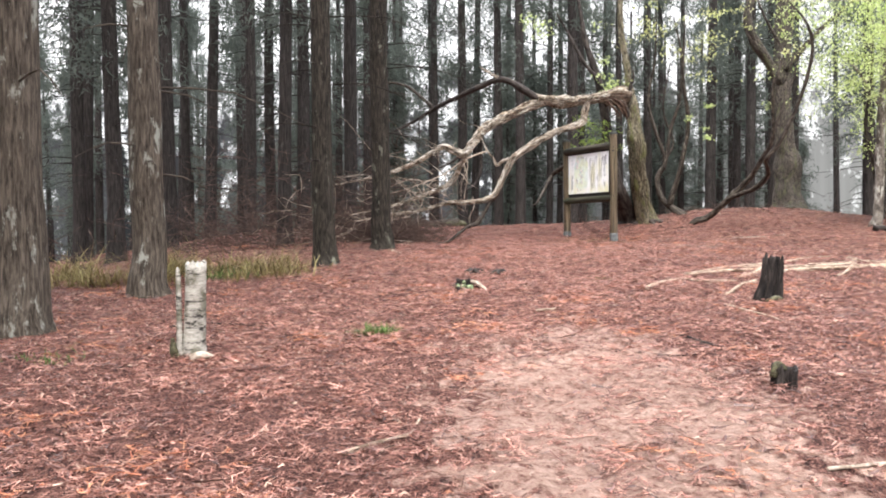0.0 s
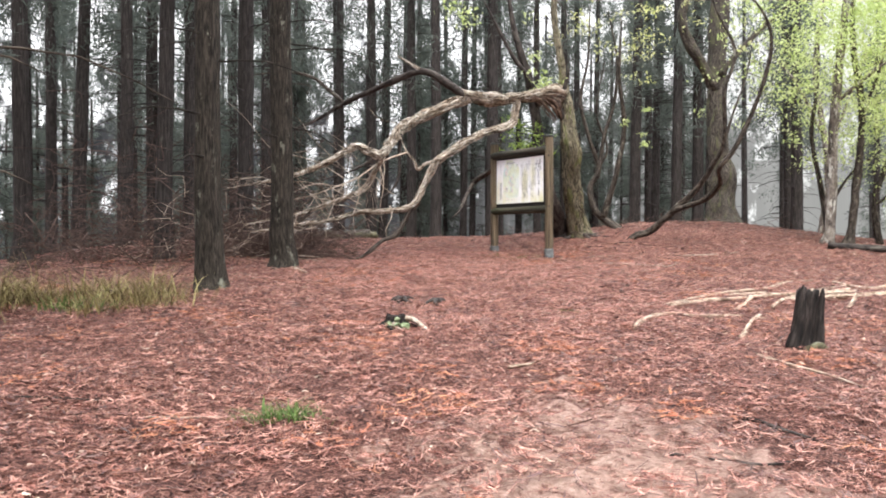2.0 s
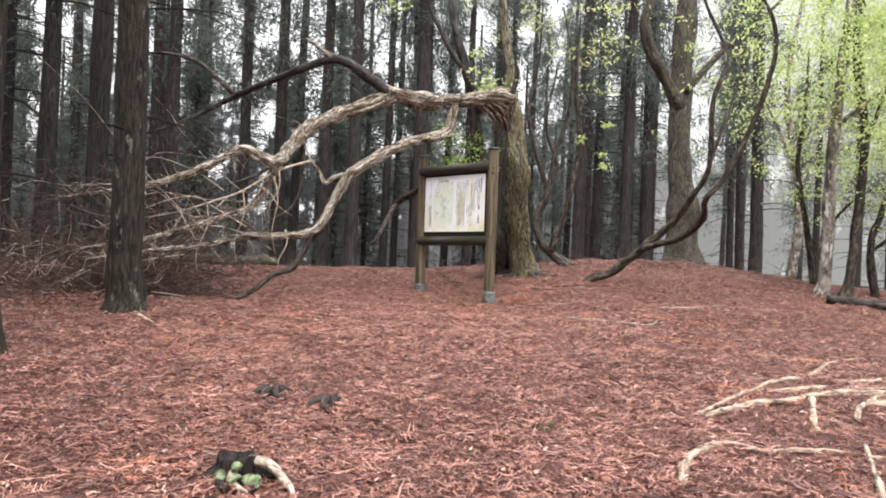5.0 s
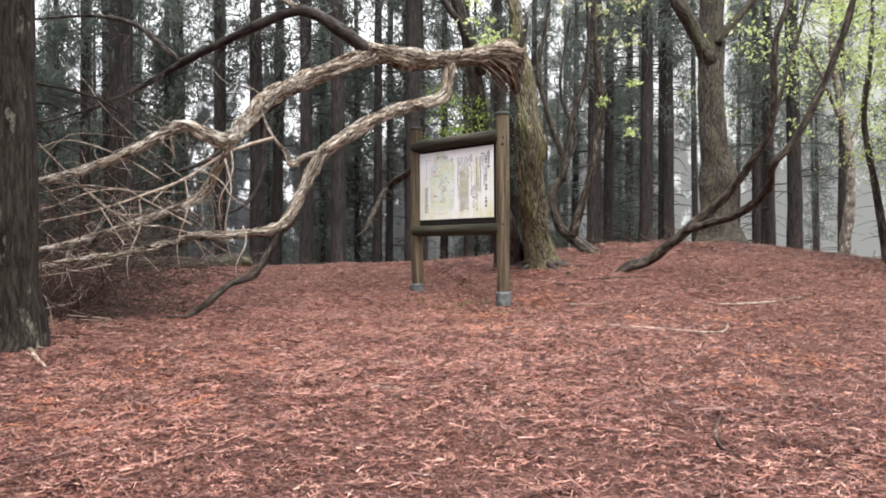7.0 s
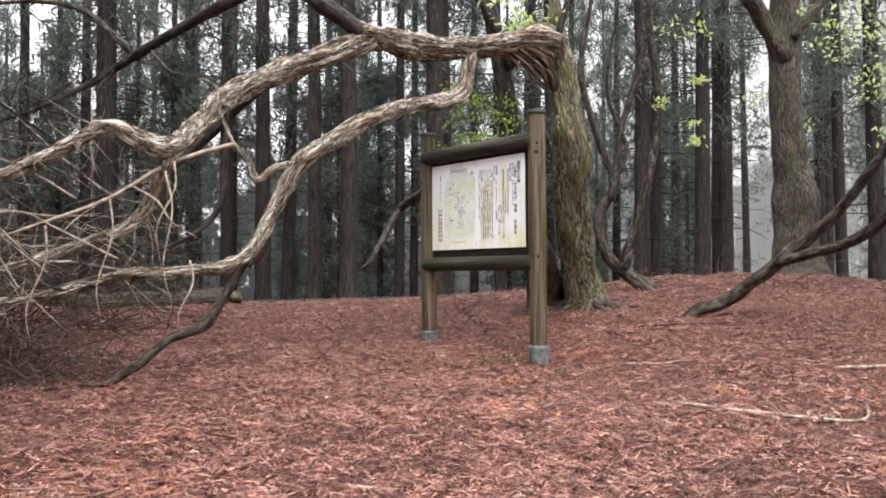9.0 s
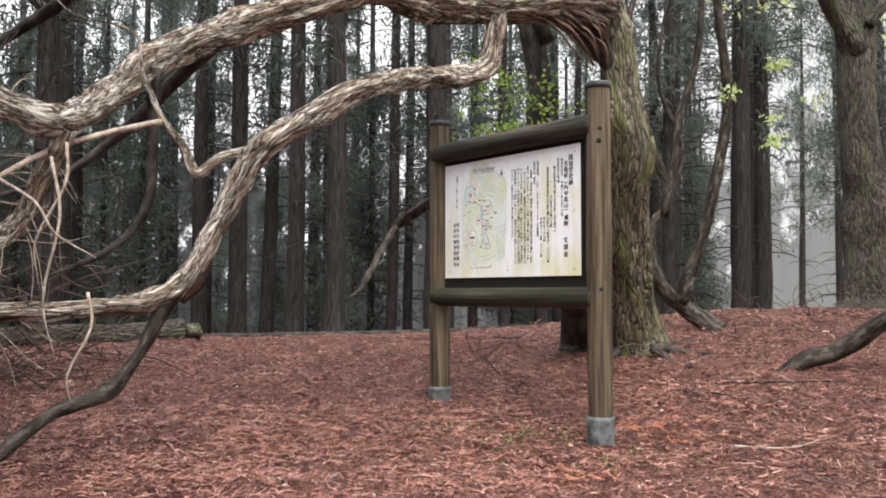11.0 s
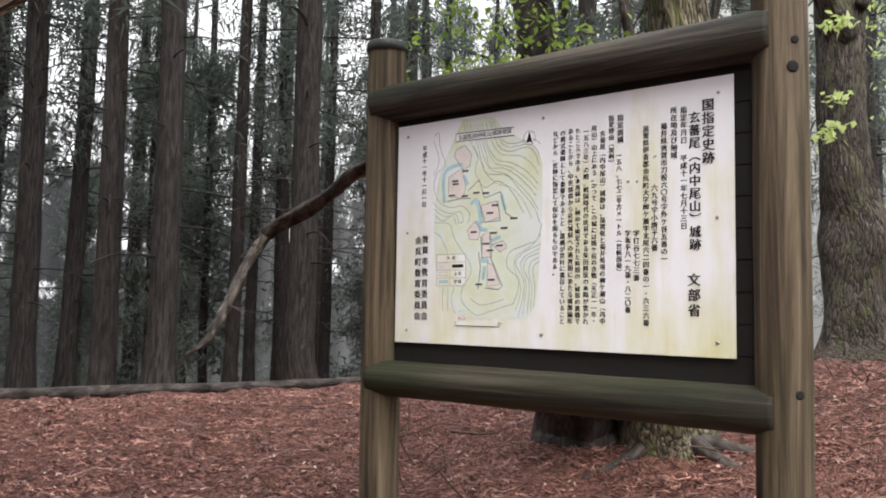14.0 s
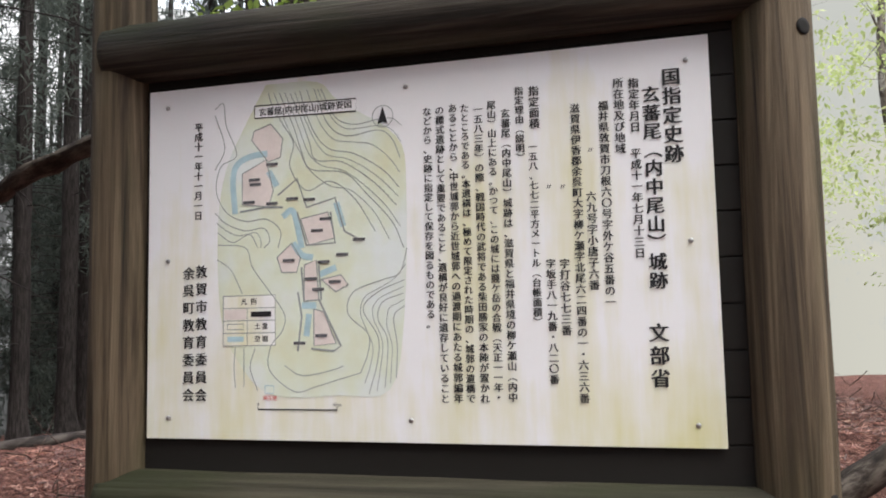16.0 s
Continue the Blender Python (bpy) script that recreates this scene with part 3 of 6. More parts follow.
def twigs(starts, mat, parent, base, count, length, rad, seed, droop=0.25, name="twig_tangle", label="thin bare twigs", fork=2):
    """Thin forked twigs that leave points along given limbs."""
    r = np.random.default_rng(seed)
    out = []
    src = np.array(starts, float)
    for _ in range(count):
        i = r.integers(0, len(src) - 1)
        p = src[i] + (src[i + 1] - src[i]) * r.random()
        d = r.normal(0, 1, 3) * np.array([1, 0.8, 0.7])
        d /= np.linalg.norm(d)
        ln = length * r.uniform(0.4, 1.2)
        for q in range(fork):
            e = d + r.normal(0, 0.35, 3)
            pts = [(*p, rad)]
            cur = p.copy()
            for s in range(3):
                cur = cur + e / np.linalg.norm(e) * ln / 3
                e = e + r.normal(0, 0.3, 3) - np.array([0, 0, droop])
                pts.append((*cur, rad * (0.75 - 0.2 * s)))
            if min(a[2] for a in pts) > gz(p[0], p[1]) + 0.02:
                out.append(tube(pts, 4, 2, base=base))
    if out:
        v, f, g = joined(out)
        tagged(link_mesh(name, v, f, mat, parent, label, grain=g), kind="stuff")


def leaf_cloud(name, centres, count, size, spread, mat, parent, base, seed, label):
    r = np.random.default_rng(seed)
    c = np.array(centres, float)
    n = max(6, count // 24)
    sprig = c[r.integers(0, len(c), n)] + r.normal(0, 1, (n, 3)) * spread * np.array([1, 1, 0.8])
    p = sprig[r.integers(0, n, count)] + r.normal(0, 1, (count, 3)) * min(0.17, spread * 0.6) * np.array([1, 1, 0.5]) - np.array(base)
    v, f = blades(p, size, size * 0.62, 20, 25, r)
    return tagged(link_mesh(name, v.tolist(), f.tolist(), mat, parent, label, False), kind="stuff")


B = (5.5, 23.5, gz(5.5, 23.5) - 0.05)
bt = thing("broken_tree", *B, "old mossy tree with a great torn limb hanging down", "tree")
limb("trunk", [(5.53, 23.55, B[2] - 0.05, 0.37), (5.46, 23.5, B[2] + 0.25, 0.28), (5.3, 23.25, 2.4, 0.22), (5.13, 22.92, 3.2, 0.207), (5.07, 22.7, 3.7, 0.22), (4.97, 22.66, 4.3, 0.18),
               (4.9, 22.64, 4.85, 0.15), (4.86, 22.65, 5.25, 0.1), (4.8, 22.7, 5.9, 0.085), (4.68, 22.8, 6.95, 0.07), (4.75, 22.9, 9.0, 0.03)], M_MOSSY, bt, B, 32, 9, 0.3, 0.1, 8, 1, "mossy trunk with a burl")
limb("second_stem", [(5.12, 23.95, B[2] - 0.05, 0.32), (5.06, 23.88, B[2] + 0.25, 0.25), (4.62, 23.05, 2.6, 0.18), (4.45, 23.2, 3.6, 0.15), (4.36, 23.3, 4.6, 0.13), (4.15, 23.3, 5.6, 0.1), (3.85, 23.35, 6.6, 0.07), (3.6, 23.4, 8.2, 0.03)], M_DARK, bt, B, 20, 7, 0.25, 0.08, 6, 2, "dark leaning second stem")
for k, (x1, y1) in enumerate(((6.1, 22.9), (5.7, 22.75), (4.75, 23.3), (6.2, 23.5))):
    limb("root", [(5.48, 23.45, B[2] + 0.16, 0.09), ((5.48 + x1) / 2, (23.45 + y1) / 2, gz((5.48 + x1) / 2, (23.45 + y1) / 2), 0.045), (x1, y1, gz(x1, y1) - 0.02, 0.02)], M_DARK, bt, B, 9, 5, 0.3, 0.05, 4, 60 + k, "mossy surface root")
limb("side_stem", [(4.4, 23.1, 4.8, 0.08), (4.15, 23.2, 5.5, 0.06), (3.8, 23.2, 5.95, 0.05), (3.45, 23.3, 6.65, 0.04), (3.1, 23.3, 7.3, 0.02)], M_DARK, bt, B, 8, 5, 0.15, 0, 5, 3)
MAIN = [(4.86, 22.6, 4.95, 0.2), (4.6, 22.58, 5.0, 0.2), (4.2, 22.52, 4.95, 0.17), (3.75, 22.45, 4.87, 0.135), (3.2, 22.2, 4.78, 0.12), (2.75, 21.95, 4.76, 0.125), (2.37, 21.75, 4.77, 0.12)]
rs = np.random.default_rng(77)
for k in range(28):
    dx, dz, ln, rr = rs.uniform(-0.34, 0.08), rs.uniform(-0.1, 0.32), rs.uniform(0.25, 0.6), rs.uniform(0.006, 0.017)
    limb("splinter", [(4.76 + dx * 0.5, 22.46 - 0.05 * rs.random(), 4.4 + dz * 0.8, 0.006), (4.7 + dx, 22.4 - 0.1 * rs.random(), 4.58 + dz * 0.7, rr), (4.6 + dx, 22.42, 4.72 + dz * 0.5, rr * 0.9), (4.45 + dx, 22.5, 4.88 + dz * 0.3, 0.012)], M_CUT, bt, B, 6, 5, 0.9, 0.6, 4, 50 + k, "torn splinter of wood")
limb("broken_limb", MAIN, M_LIMB, bt, B, 36, 14, 0.4, 0.2, 8, 4, "thick bleached limb torn from the trunk")
limb("torn_wood", [(4.86, 22.6, 4.36, 0.04), (4.76, 22.58, 4.56, 0.08), (4.6, 22.56, 4.78, 0.1), (4.38, 22.54, 4.95, 0.04)], M_DARK, bt, B, 9, 6, 0.7, 0.35, 4, 5, "splintered reddish torn wood")
limb("splinter", [(4.8, 22.5, 4.9, 0.07), (4.86, 22.44, 5.2, 0.05), (4.92, 22.4, 5.45, 0.035), (4.9, 22.4, 5.62, 0.01)], M_DARK, bt, B, 7, 5, 0.4, 0.2, 3, 6, "dark upright splinter")
UPPER = [(2.45, 21.78, 4.77, 0.1), (2.1, 21.7, 4.98, 0.095), (1.75, 21.7, 5.2, 0.08), (1.45, 21.75, 5.28, 0.075), (1.0, 21.95, 5.15, 0.07), (0.4, 22.4, 4.95, 0.062), (-0.2, 22.9, 4.75, 0.055), (-0.75, 23.1, 4.45, 0.04), (-1.5, 23.2, 4.1, 0.022), (-2.4, 23.2, 3.8, 0.01)]
limb("branch", UPPER, M_DARK, bt, B, 10, 6, 0.18, 0.05, 5, 7)
limb("branch", [(1.5, 21.74, 5.28, 0.05), (1.2, 21.7, 5.45, 0.035), (0.95, 21.7, 5.6, 0.012)], M_LIMB, bt, B, 7, 4, 0.15, 0, 5, 8)
limb("branch", [(-0.2, 22.9, 4.75, 0.05), (-0.55, 23.2, 5.1, 0.045), (-0.95, 23.5, 5.45, 0.04), (-1.5, 23.7, 5.6, 0.03), (-2.3, 23.8, 5.55, 0.018), (-3.6, 23.6, 5.3, 0.008)], M_VINE, bt, B, 8, 5, 0.15, 0, 5, 9)
MID = [(2.5, 21.8, 4.76, 0.11), (2.1, 21.75, 4.55, 0.115), (1.55, 21.6, 4.3, 0.11), (1.05, 21.4, 4.0, 0.105), (0.8, 21.05, 3.65, 0.1), (0.58, 20.6, 3.34, 0.085), (0.32, 20.45, 3.38, 0.075), (0.08, 20.45, 3.48, 0.07), (-0.25, 20.4, 3.3, 0.06), (-0.75, 20.3, 3.02, 0.05), (-1.4, 20.2, 2.8, 0.035), (-2.4, 20.1, 2.6, 0.012)]
limb("branch", MID, M_LIMB, bt, B, 30, 12, 0.34, 0.2, 8, 10)
LOWER = [(3.74, 22.45, 4.9, 0.079), (3.68, 22.4, 4.6, 0.079), (3.58, 22.3, 4.28, 0.083), (3.3, 22.05, 4.12, 0.083), (2.9, 21.6, 3.98, 0.079), (2.45, 20.95, 3.72, 0.079), (2.1, 20.85, 3.5, 0.083), (1.72, 20.85, 3.2, 0.079), (1.46, 20.88, 2.72, 0.075), (1.2, 20.78, 2.3, 0.067), (0.7, 20.68, 2.2, 0.055), (0.15, 20.6, 2.17, 0.052), (-0.45, 20.4, 2.0, 0.040), (-1.1, 20.05, 1.9, 0.031), (-1.9, 19.7, 1.75, 0.012)]
limb("branch", LOWER, M_LIMB, bt, B, 30, 13, 0.34, 0.2, 8, 11)
DOWN = [(0.6, 20.62, 3.3, 0.07), (0.45, 20.7, 3.0, 0.065), (0.22, 20.75, 2.65, 0.06), (-0.35, 20.55, 2.38, 0.05), (-1.1, 20.1, 2.1, 0.035), (-2.0, 19.8, 1.9, 0.012)]
limb("branch", DOWN, M_LIMB, bt, B, 9, 6, 0.3, 0.08, 5, 12)
limb("branch", [(1.25, 20.8, 2.35, 0.05), (1.12, 20.8, 2.12, 0.055), (1.02, 20.75, 1.92, 0.042), (0.86, 20.65, 1.7, 0.046), (0.6, 20.5, 1.6, 0.034), (0.42, 20.4, 1.46, 0.038), (0.15, 20.25, gz(0.15, 20.25) + 0.05, 0.025), (-0.1, 20.2, gz(-0.1, 20.2) + 0.03, 0.012)], M_VINE, bt, B, 9, 6, 0.5, 0.2, 5, 13)
twigs([(1.05, 20.78, 2.0), (0.8, 20.6, 1.7), (0.4, 20.4, 1.5), (0.0, 20.2, 1.45)], M_BRUSH, bt, B, 16, 0.4, 0.004, 47, 0.1, "dark_tangle", "thin dark twigs")
limb("branch", [(1.55, 20.9, 3.0, 0.05), (1.42, 20.98, 2.7, 0.06), (1.36, 20.98, 2.4, 0.045), (1.25, 20.9, 2.25, 0.03)], M_CUT, bt, B, 7, 5, 0.3, 0.1, 4, 14)
limb("branch", [(1.75, 20.86, 3.24, 0.038), (1.5, 20.83, 3.18, 0.035), (1.34, 20.83, 3.07, 0.036), (1.25, 20.85, 3.25, 0.03), (1.1, 20.9, 3.45, 0.022), (0.98, 20.9, 3.75, 0.014), (0.92, 20.9, 4.0, 0.009), (0.55, 20.9, 4.1, 0.005), (0.35, 20.9, 4.3, 0.003)], M_LIMB, bt, B, 8, 6, 0.3, 0.05, 4, 15)
limb("branch", [(1.12, 20.9, 3.42, 0.022), (0.8, 20.75, 3.3, 0.02), (0.5, 20.6, 3.15, 0.018), (0.1, 20.4, 2.85, 0.016), (-0.35, 20.3, 2.65, 0.013), (-0.9, 20.2, 2.45, 0.008), (-1.6, 20.1, 2.3, 0.004)], M_PALE, bt, B, 6, 5, 0.15, 0, 4, 16)
limb("branch", [(1.0, 21.2, 3.85, 0.045), (0.98, 21.3, 3.4, 0.04), (0.95, 21.3, 2.9, 0.035), (0.75, 21.2, 2.6, 0.025), (0.4, 21.0, 2.4, 0.012)], M_DARK, bt, B, 7, 5, 0.25, 0, 4, 17)
limb("branch", [(1.35, 21.6, 4.15, 0.06), (1.0, 21.9, 3.9, 0.055), (0.6, 22.1, 3.55, 0.045), (0.1, 22.2, 3.2, 0.03), (-0.8, 22.2, 2.9, 0.01)], M_DARK, bt, B, 7, 5, 0.2, 0, 4, 18)
rl = np.random.default_rng(91)
for k in range(13):
    p = np.array([rl.uniform(-0.6, 0.6), rl.uniform(20.3, 20.9), rl.uniform(1.9, 2.9)])
    d = np.array([-1.0, rl.normal(0, 0.25), rl.normal(-0.12, 0.2)])
    rows, rad = [], rl.uniform(0.007, 0.017)
    for q in range(8):
        rows.append((*p, rad * (1 - 0.12 * q)))
        d = d * np.array([1, 0.8, 0.8]) + rl.normal(0, 0.42, 3) * np.array([0.3, 1, 1])
        p = p + d / np.linalg.norm(d) * rl.uniform(0.3, 0.6)
        p[2] = max(p[2], gz(p[0], p[1]) + 0.05)
    limb("branch", rows, (M_OLD, M_PALE, M_LIMB)[k % 3], bt, B, 7, 6, 0.35, 0.05, 4, 300 + k)
for k, (x0, y0, z0, x1, z1) in enumerate(((0.62, 20.55, 3.2, 0.5, 2.35), (0.55, 20.5, 3.1, 0.62, 1.9), (0.1, 20.4, 2.85, 0.05, 1.75), (0.75, 20.6, 2.3, 0.7, 1.6), (-0.4, 20.3, 2.6, -0.5, 1.6), (0.3, 20.4, 2.95, 0.85, 2.5))):
    limb("branch", [(x0, y0, z0, 0.011), (x0 * 0.7 + x1 * 0.3 + 0.05, y0 - 0.05, z0 * 0.7 + z1 * 0.3, 0.009), (x0 * 0.3 + x1 * 0.7 - 0.05, y0 - 0.08, z0 * 0.3 + z1 * 0.7, 0.007), (x1, y0 - 0.05, z1, 0.003)], M_PALE, bt, B, 5, 4, 0, 0, 4, 30 + k)
twigs(XYZ(LOWER)[11:] + XYZ(DOWN)[::-1] + XYZ(MID)[7:], M_PALE, bt, B, 90, 0.6, 0.0042, 40, 0.12, "bleached_tangle", "tangle of thin bleached twigs")
twigs(XYZ(UPPER)[4:], M_DARK, bt, B, 45, 0.9, 0.007, 41, 0.05, "dark_tangle", "thin dark twigs")
twigs([(4.8, 22.7, 5.6), (4.7, 22.8, 7), (4.75, 22.9, 9)], M_DARK, bt, B, 30, 1.0, 0.008, 42, -0.05, "dark_tangle", "thin dark twigs")
DROOP = [(4.42, 23.1, 4.0, 0.05), (4.1, 23.8, 3.82, 0.055), (3.74, 24.7, 3.62, 0.06), (3.57, 25.5, 3.44, 0.068), (3.3, 26.1, 3.25, 0.075), (3.22, 26.12, 3.13, 0.06), (3.12, 26.0, 3.0, 0.055), (2.93, 25.6, 2.7, 0.05), (2.8, 25.25, 2.5, 0.045), (2.68, 25.05, 2.33, 0.036), (2.52, 24.95, 2.22, 0.01)]
limb("branch", [(*q[:3], q[3] * 0.78) for q in DROOP], M_VINE, bt, B, 12, 7, 0.5, 0.16, 5, 130, "dark drooping dead branch")
twigs(XYZ(DROOP)[2:], M_DARK, bt, B, 8, 0.3, 0.006, 131, 0.1, "dark_tangle")
SHOOTS = [(3.95, 22.7, 3.75), (4.05, 22.75, 4.0), (3.85, 22.7, 4.1), (4.25, 22.75, 3.8), (3.75, 22.75, 3.8), (4.2, 22.8, 4.2), (3.7, 22.7, 4.4), (4.35, 22.8, 3.7)]
leaf_cloud("foliage", SHOOTS, 1200, 0.048, 0.15, M_SHOOT, bt, B, 43, "fresh green leaf shoots")
twigs(SHOOTS, M_DARK, bt, B, 14, 0.4, 0.006, 44, 0.0, "shoot_tangle", "thin stems of the shoots")
leaf_cloud("foliage", [(3.5, 23.3, 6.2), (3.0, 23.3, 6.6), (4.2, 23.0, 5.8), (4.45, 22.9, 5.4), (2.7, 23.2, 6.9), (4.0, 23.2, 6.8)], 330, 0.09, 0.22, M_LEAF, bt, B, 45, "sparse yellow-green leaves")


# ---- other broadleaf trees on the mound ----
def shrub_tree(name, base, stems, mat, label, centres=(), count=0, size=0.1, spread=0.3, leaf=None, seed=0, seg=9, twig=20):
    b = (base[0], base[1], gz(*base) - 0.06)
    t = thing(name, *b, label, "tree")
    for k, s in enumerate(stems):
        limb("stem", [(*q[:2], max(q[2], b[2]), q[3]) for q in s], mat, t, b, seg, 7, 0.32, 0.09, 5, seed + k)
        if twig:
            twigs(XYZ(s)[len(s) // 2:], mat, t, b, twig, 0.7, 0.006, seed + 50 + k, -0.05, "twig_tangle", "thin bare twigs")
    if count:
        leaf_cloud("crown", centres, count, size, spread, leaf, t, b, seed + 90, "loose crown of small fresh leaves")
    return t


shrub_tree("leaning_tree", (6.35, 22.0), [
    [(6.2, 22.05, 1.5, 0.072), (6.4, 22.0, 1.72, 0.083), (6.66, 21.9, 1.82, 0.083), (6.88, 21.6, 2.06, 0.079), (7.1, 21.3, 2.35, 0.072), (7.36, 20.9, 2.72, 0.061), (7.5, 20.5, 3.14, 0.051), (7.63, 20.2, 3.64, 0.045), (7.56, 20.0, 4.69, 0.038), (7.77, 20.0, 5.45, 0.033), (7.35, 20.0, 6.34, 0.025), (7.0, 20.1, 7.4, 0.011)],
    [(7.0, 21.4, 2.26, 0.058), (7.37, 20.7, 2.44, 0.061), (7.48, 20.1, 2.73, 0.054), (7.26, 19.6, 3.04, 0.051), (7.48, 19.4, 3.41, 0.046), (7.86, 19.2, 4.38, 0.040), (8.02, 19.0, 5.32, 0.033), (7.83, 18.9, 5.9, 0.025), (7.4, 18.9, 6.4, 0.011)],
    [(7.63, 20.2, 3.64, 0.029), (7.85, 20.2, 4.3, 0.022), (8.15, 20.3, 5.0, 0.015), (8.3, 20.3, 5.8, 0.007)]],
    M_VINE, "dark curving leaning tree with twin stems on the mound", [(7.4, 20, 6.6), (7.1, 20.2, 7.2), (7.7, 19.2, 6.5), (8.2, 20.2, 6.2)], 320, 0.08, 0.45, M_LEAF_YELLOW, 100, 10, 10)
shrubby = shrub_tree("shrubby_tree", (6.5, 24.0), [
    [(6.6, 23.85, 1.7, 0.13), (6.3, 24.1, 2.15, 0.1), (6.07, 24.2, 2.4, 0.085), (5.98, 24.3, 2.96, 0.07), (6.2, 24.3, 3.44, 0.06), (5.95, 24.3, 4.21, 0.05), (5.76, 24.4, 5.19, 0.04), (5.95, 24.4, 6.26, 0.03), (6.0, 24.4, 7.6, 0.012)],
    [(6.25, 24.1, 2.2, 0.09), (6.41, 24.0, 2.75, 0.075), (6.58, 23.9, 3.5, 0.065), (6.71, 23.8, 4.52, 0.055), (6.54, 23.7, 5.61, 0.045), (6.6, 23.7, 7.2, 0.015)],
    [(6.15, 24.25, 3.2, 0.06), (6.26, 24.3, 3.7, 0.055), (6.35, 24.3, 4.31, 0.05), (6.62, 24.3, 5.19, 0.04), (6.7, 24.4, 6.29, 0.03), (6.5, 24.5, 7.5, 0.012)],
    [(6.2, 24.3, 3.44, 0.035), (6.45, 24.4, 4.0, 0.03), (6.2, 24.5, 4.9, 0.025), (6.4, 24.5, 6.2, 0.012)]],
    M_VINE, "many-stemmed crooked tree with fresh yellow-green leaves", [(6.3, 24.2, 6.6), (6.8, 24, 6.2), (5.9, 24.3, 7.0), (7.3, 24, 6.8), (6.5, 23.8, 7.5), (7.2, 23.8, 6.3), (6.2, 24, 7.9), (7.0, 24.2, 7.6)], 600, 0.085, 0.42, M_LEAF_YELLOW, 200, 9, 10)
leaf_cloud("leaf_tuft", [(6.75, 23.7, 4.5), (7.0, 23.6, 4.15), (7.15, 23.6, 4.9), (6.9, 23.6, 3.5), (7.25, 23.7, 3.9), (6.6, 23.6, 5.2)], 170, 0.07, 0.09, M_LEAF, shrubby, (6.5, 24.0, gz(6.5, 24.0) - 0.06), 291, "few bright young leaf tufts")
shrub_tree("old_tree", (10.35, 26.4), [
    [(10.4, 26.3, 1.6, 0.75), (10.42, 26.35, 2.2, 0.48), (10.4, 26.4, 2.9, 0.36), (10.42, 26.38, 3.5, 0.38), (10.36, 26.4, 4.1, 0.3), (10.26, 26.4, 5.1, 0.27), (10.3, 26.4, 7.2, 0.26), (10.35, 26.4, 8.7, 0.24), (10.4, 26.4, 13, 0.12)],
    [(10.2, 26.3, 5.9, 0.16), (9.75, 26.2, 6.6, 0.15), (9.35, 26.1, 7.1, 0.14), (9.08, 26.0, 7.8, 0.12), (9.2, 26.0, 8.6, 0.09), (9.0, 26, 10.5, 0.03)],
    [(10.3, 26.15, 6.3, 0.09), (10.6, 26.0, 6.75, 0.08), (11.19, 25.8, 7.43, 0.07), (11.8, 25.6, 7.98, 0.05), (12.6, 25.4, 8.8, 0.02)]],
    M_OLD, "massive old grey trunk with flared roots and spreading boughs", (), 0, seed=300, seg=18, twig=8)
shrub_tree("slender_tree", (10.35, 20.9), [
    [(10.3, 20.9, 1.3, 0.16), (10.36, 20.9, 1.8, 0.12), (10.4, 20.9, 2.6, 0.11), (10.47, 20.9, 4.35, 0.1), (10.68, 20.9, 6.34, 0.08), (10.9, 20.9, 8.5, 0.03)],
    [(10.5, 20.9, 4.6, 0.045), (11.2, 20.5, 5.3, 0.03), (12.0, 20.2, 5.8, 0.012)]],
    M_MOTTLED, "slender tree with white-blotched bark and bright green leaves", [(9.9, 20.6, 6.2), (10.8, 20.2, 5.6), (11.6, 20.4, 5.8), (9.4, 20.8, 6.8), (10.5, 20.9, 7.2), (11.5, 20.9, 6.8), (10.2, 20.3, 5.0), (12.2, 20, 5.2), (11.2, 20.2, 4.6)], 9000, 0.075, 0.8, M_LEAF, 400, 10, 12)
shrub_tree("slender_tree", (10.75, 20.8), [
    [(10.72, 20.8, 1.3, 0.15), (10.8, 20.8, 1.8, 0.1), (10.92, 20.8, 2.83, 0.085), (11.04, 20.8, 4.38, 0.075), (10.83, 20.8, 5.91, 0.065), (10.84, 20.8, 7.5, 0.03)],
    [(11.04, 20.8, 4.3, 0.04), (11.4, 20.7, 5.4, 0.03), (11.6, 20.6, 6.6, 0.012)]],
    M_VINE, "dark slender tree with a bowed stem and fresh leaves", [(11.3, 20.6, 6.2), (12.0, 20.6, 6.6), (10.6, 20.6, 7.0), (12.2, 20.4, 4.2), (11.8, 20.5, 3.6)], 6000, 0.075, 0.75, M_LEAF, 500, 9, 10)
shrub_tree("slender_tree", (11.3, 22.5), [
    [(11.3, 22.5, 1.4, 0.08), (11.1, 22.5, 2.9, 0.06), (10.86, 22.5, 4.15, 0.05), (11.0, 22.5, 5.19, 0.04), (11.05, 22.5, 6.5, 0.015)],
    [(11.2, 22.5, 2.2, 0.04), (11.8, 22.4, 3.2, 0.03), (12.6, 22.3, 3.8, 0.012)]],
    M_VINE, "thin crooked dark sapling with pale green leaves", [(11.0, 22.5, 5.6), (11.5, 22.4, 4.4), (12.3, 22.2, 4.0), (10.8, 22.5, 6.2)], 3600, 0.07, 0.75, M_LEAF, 600, 8, 10)
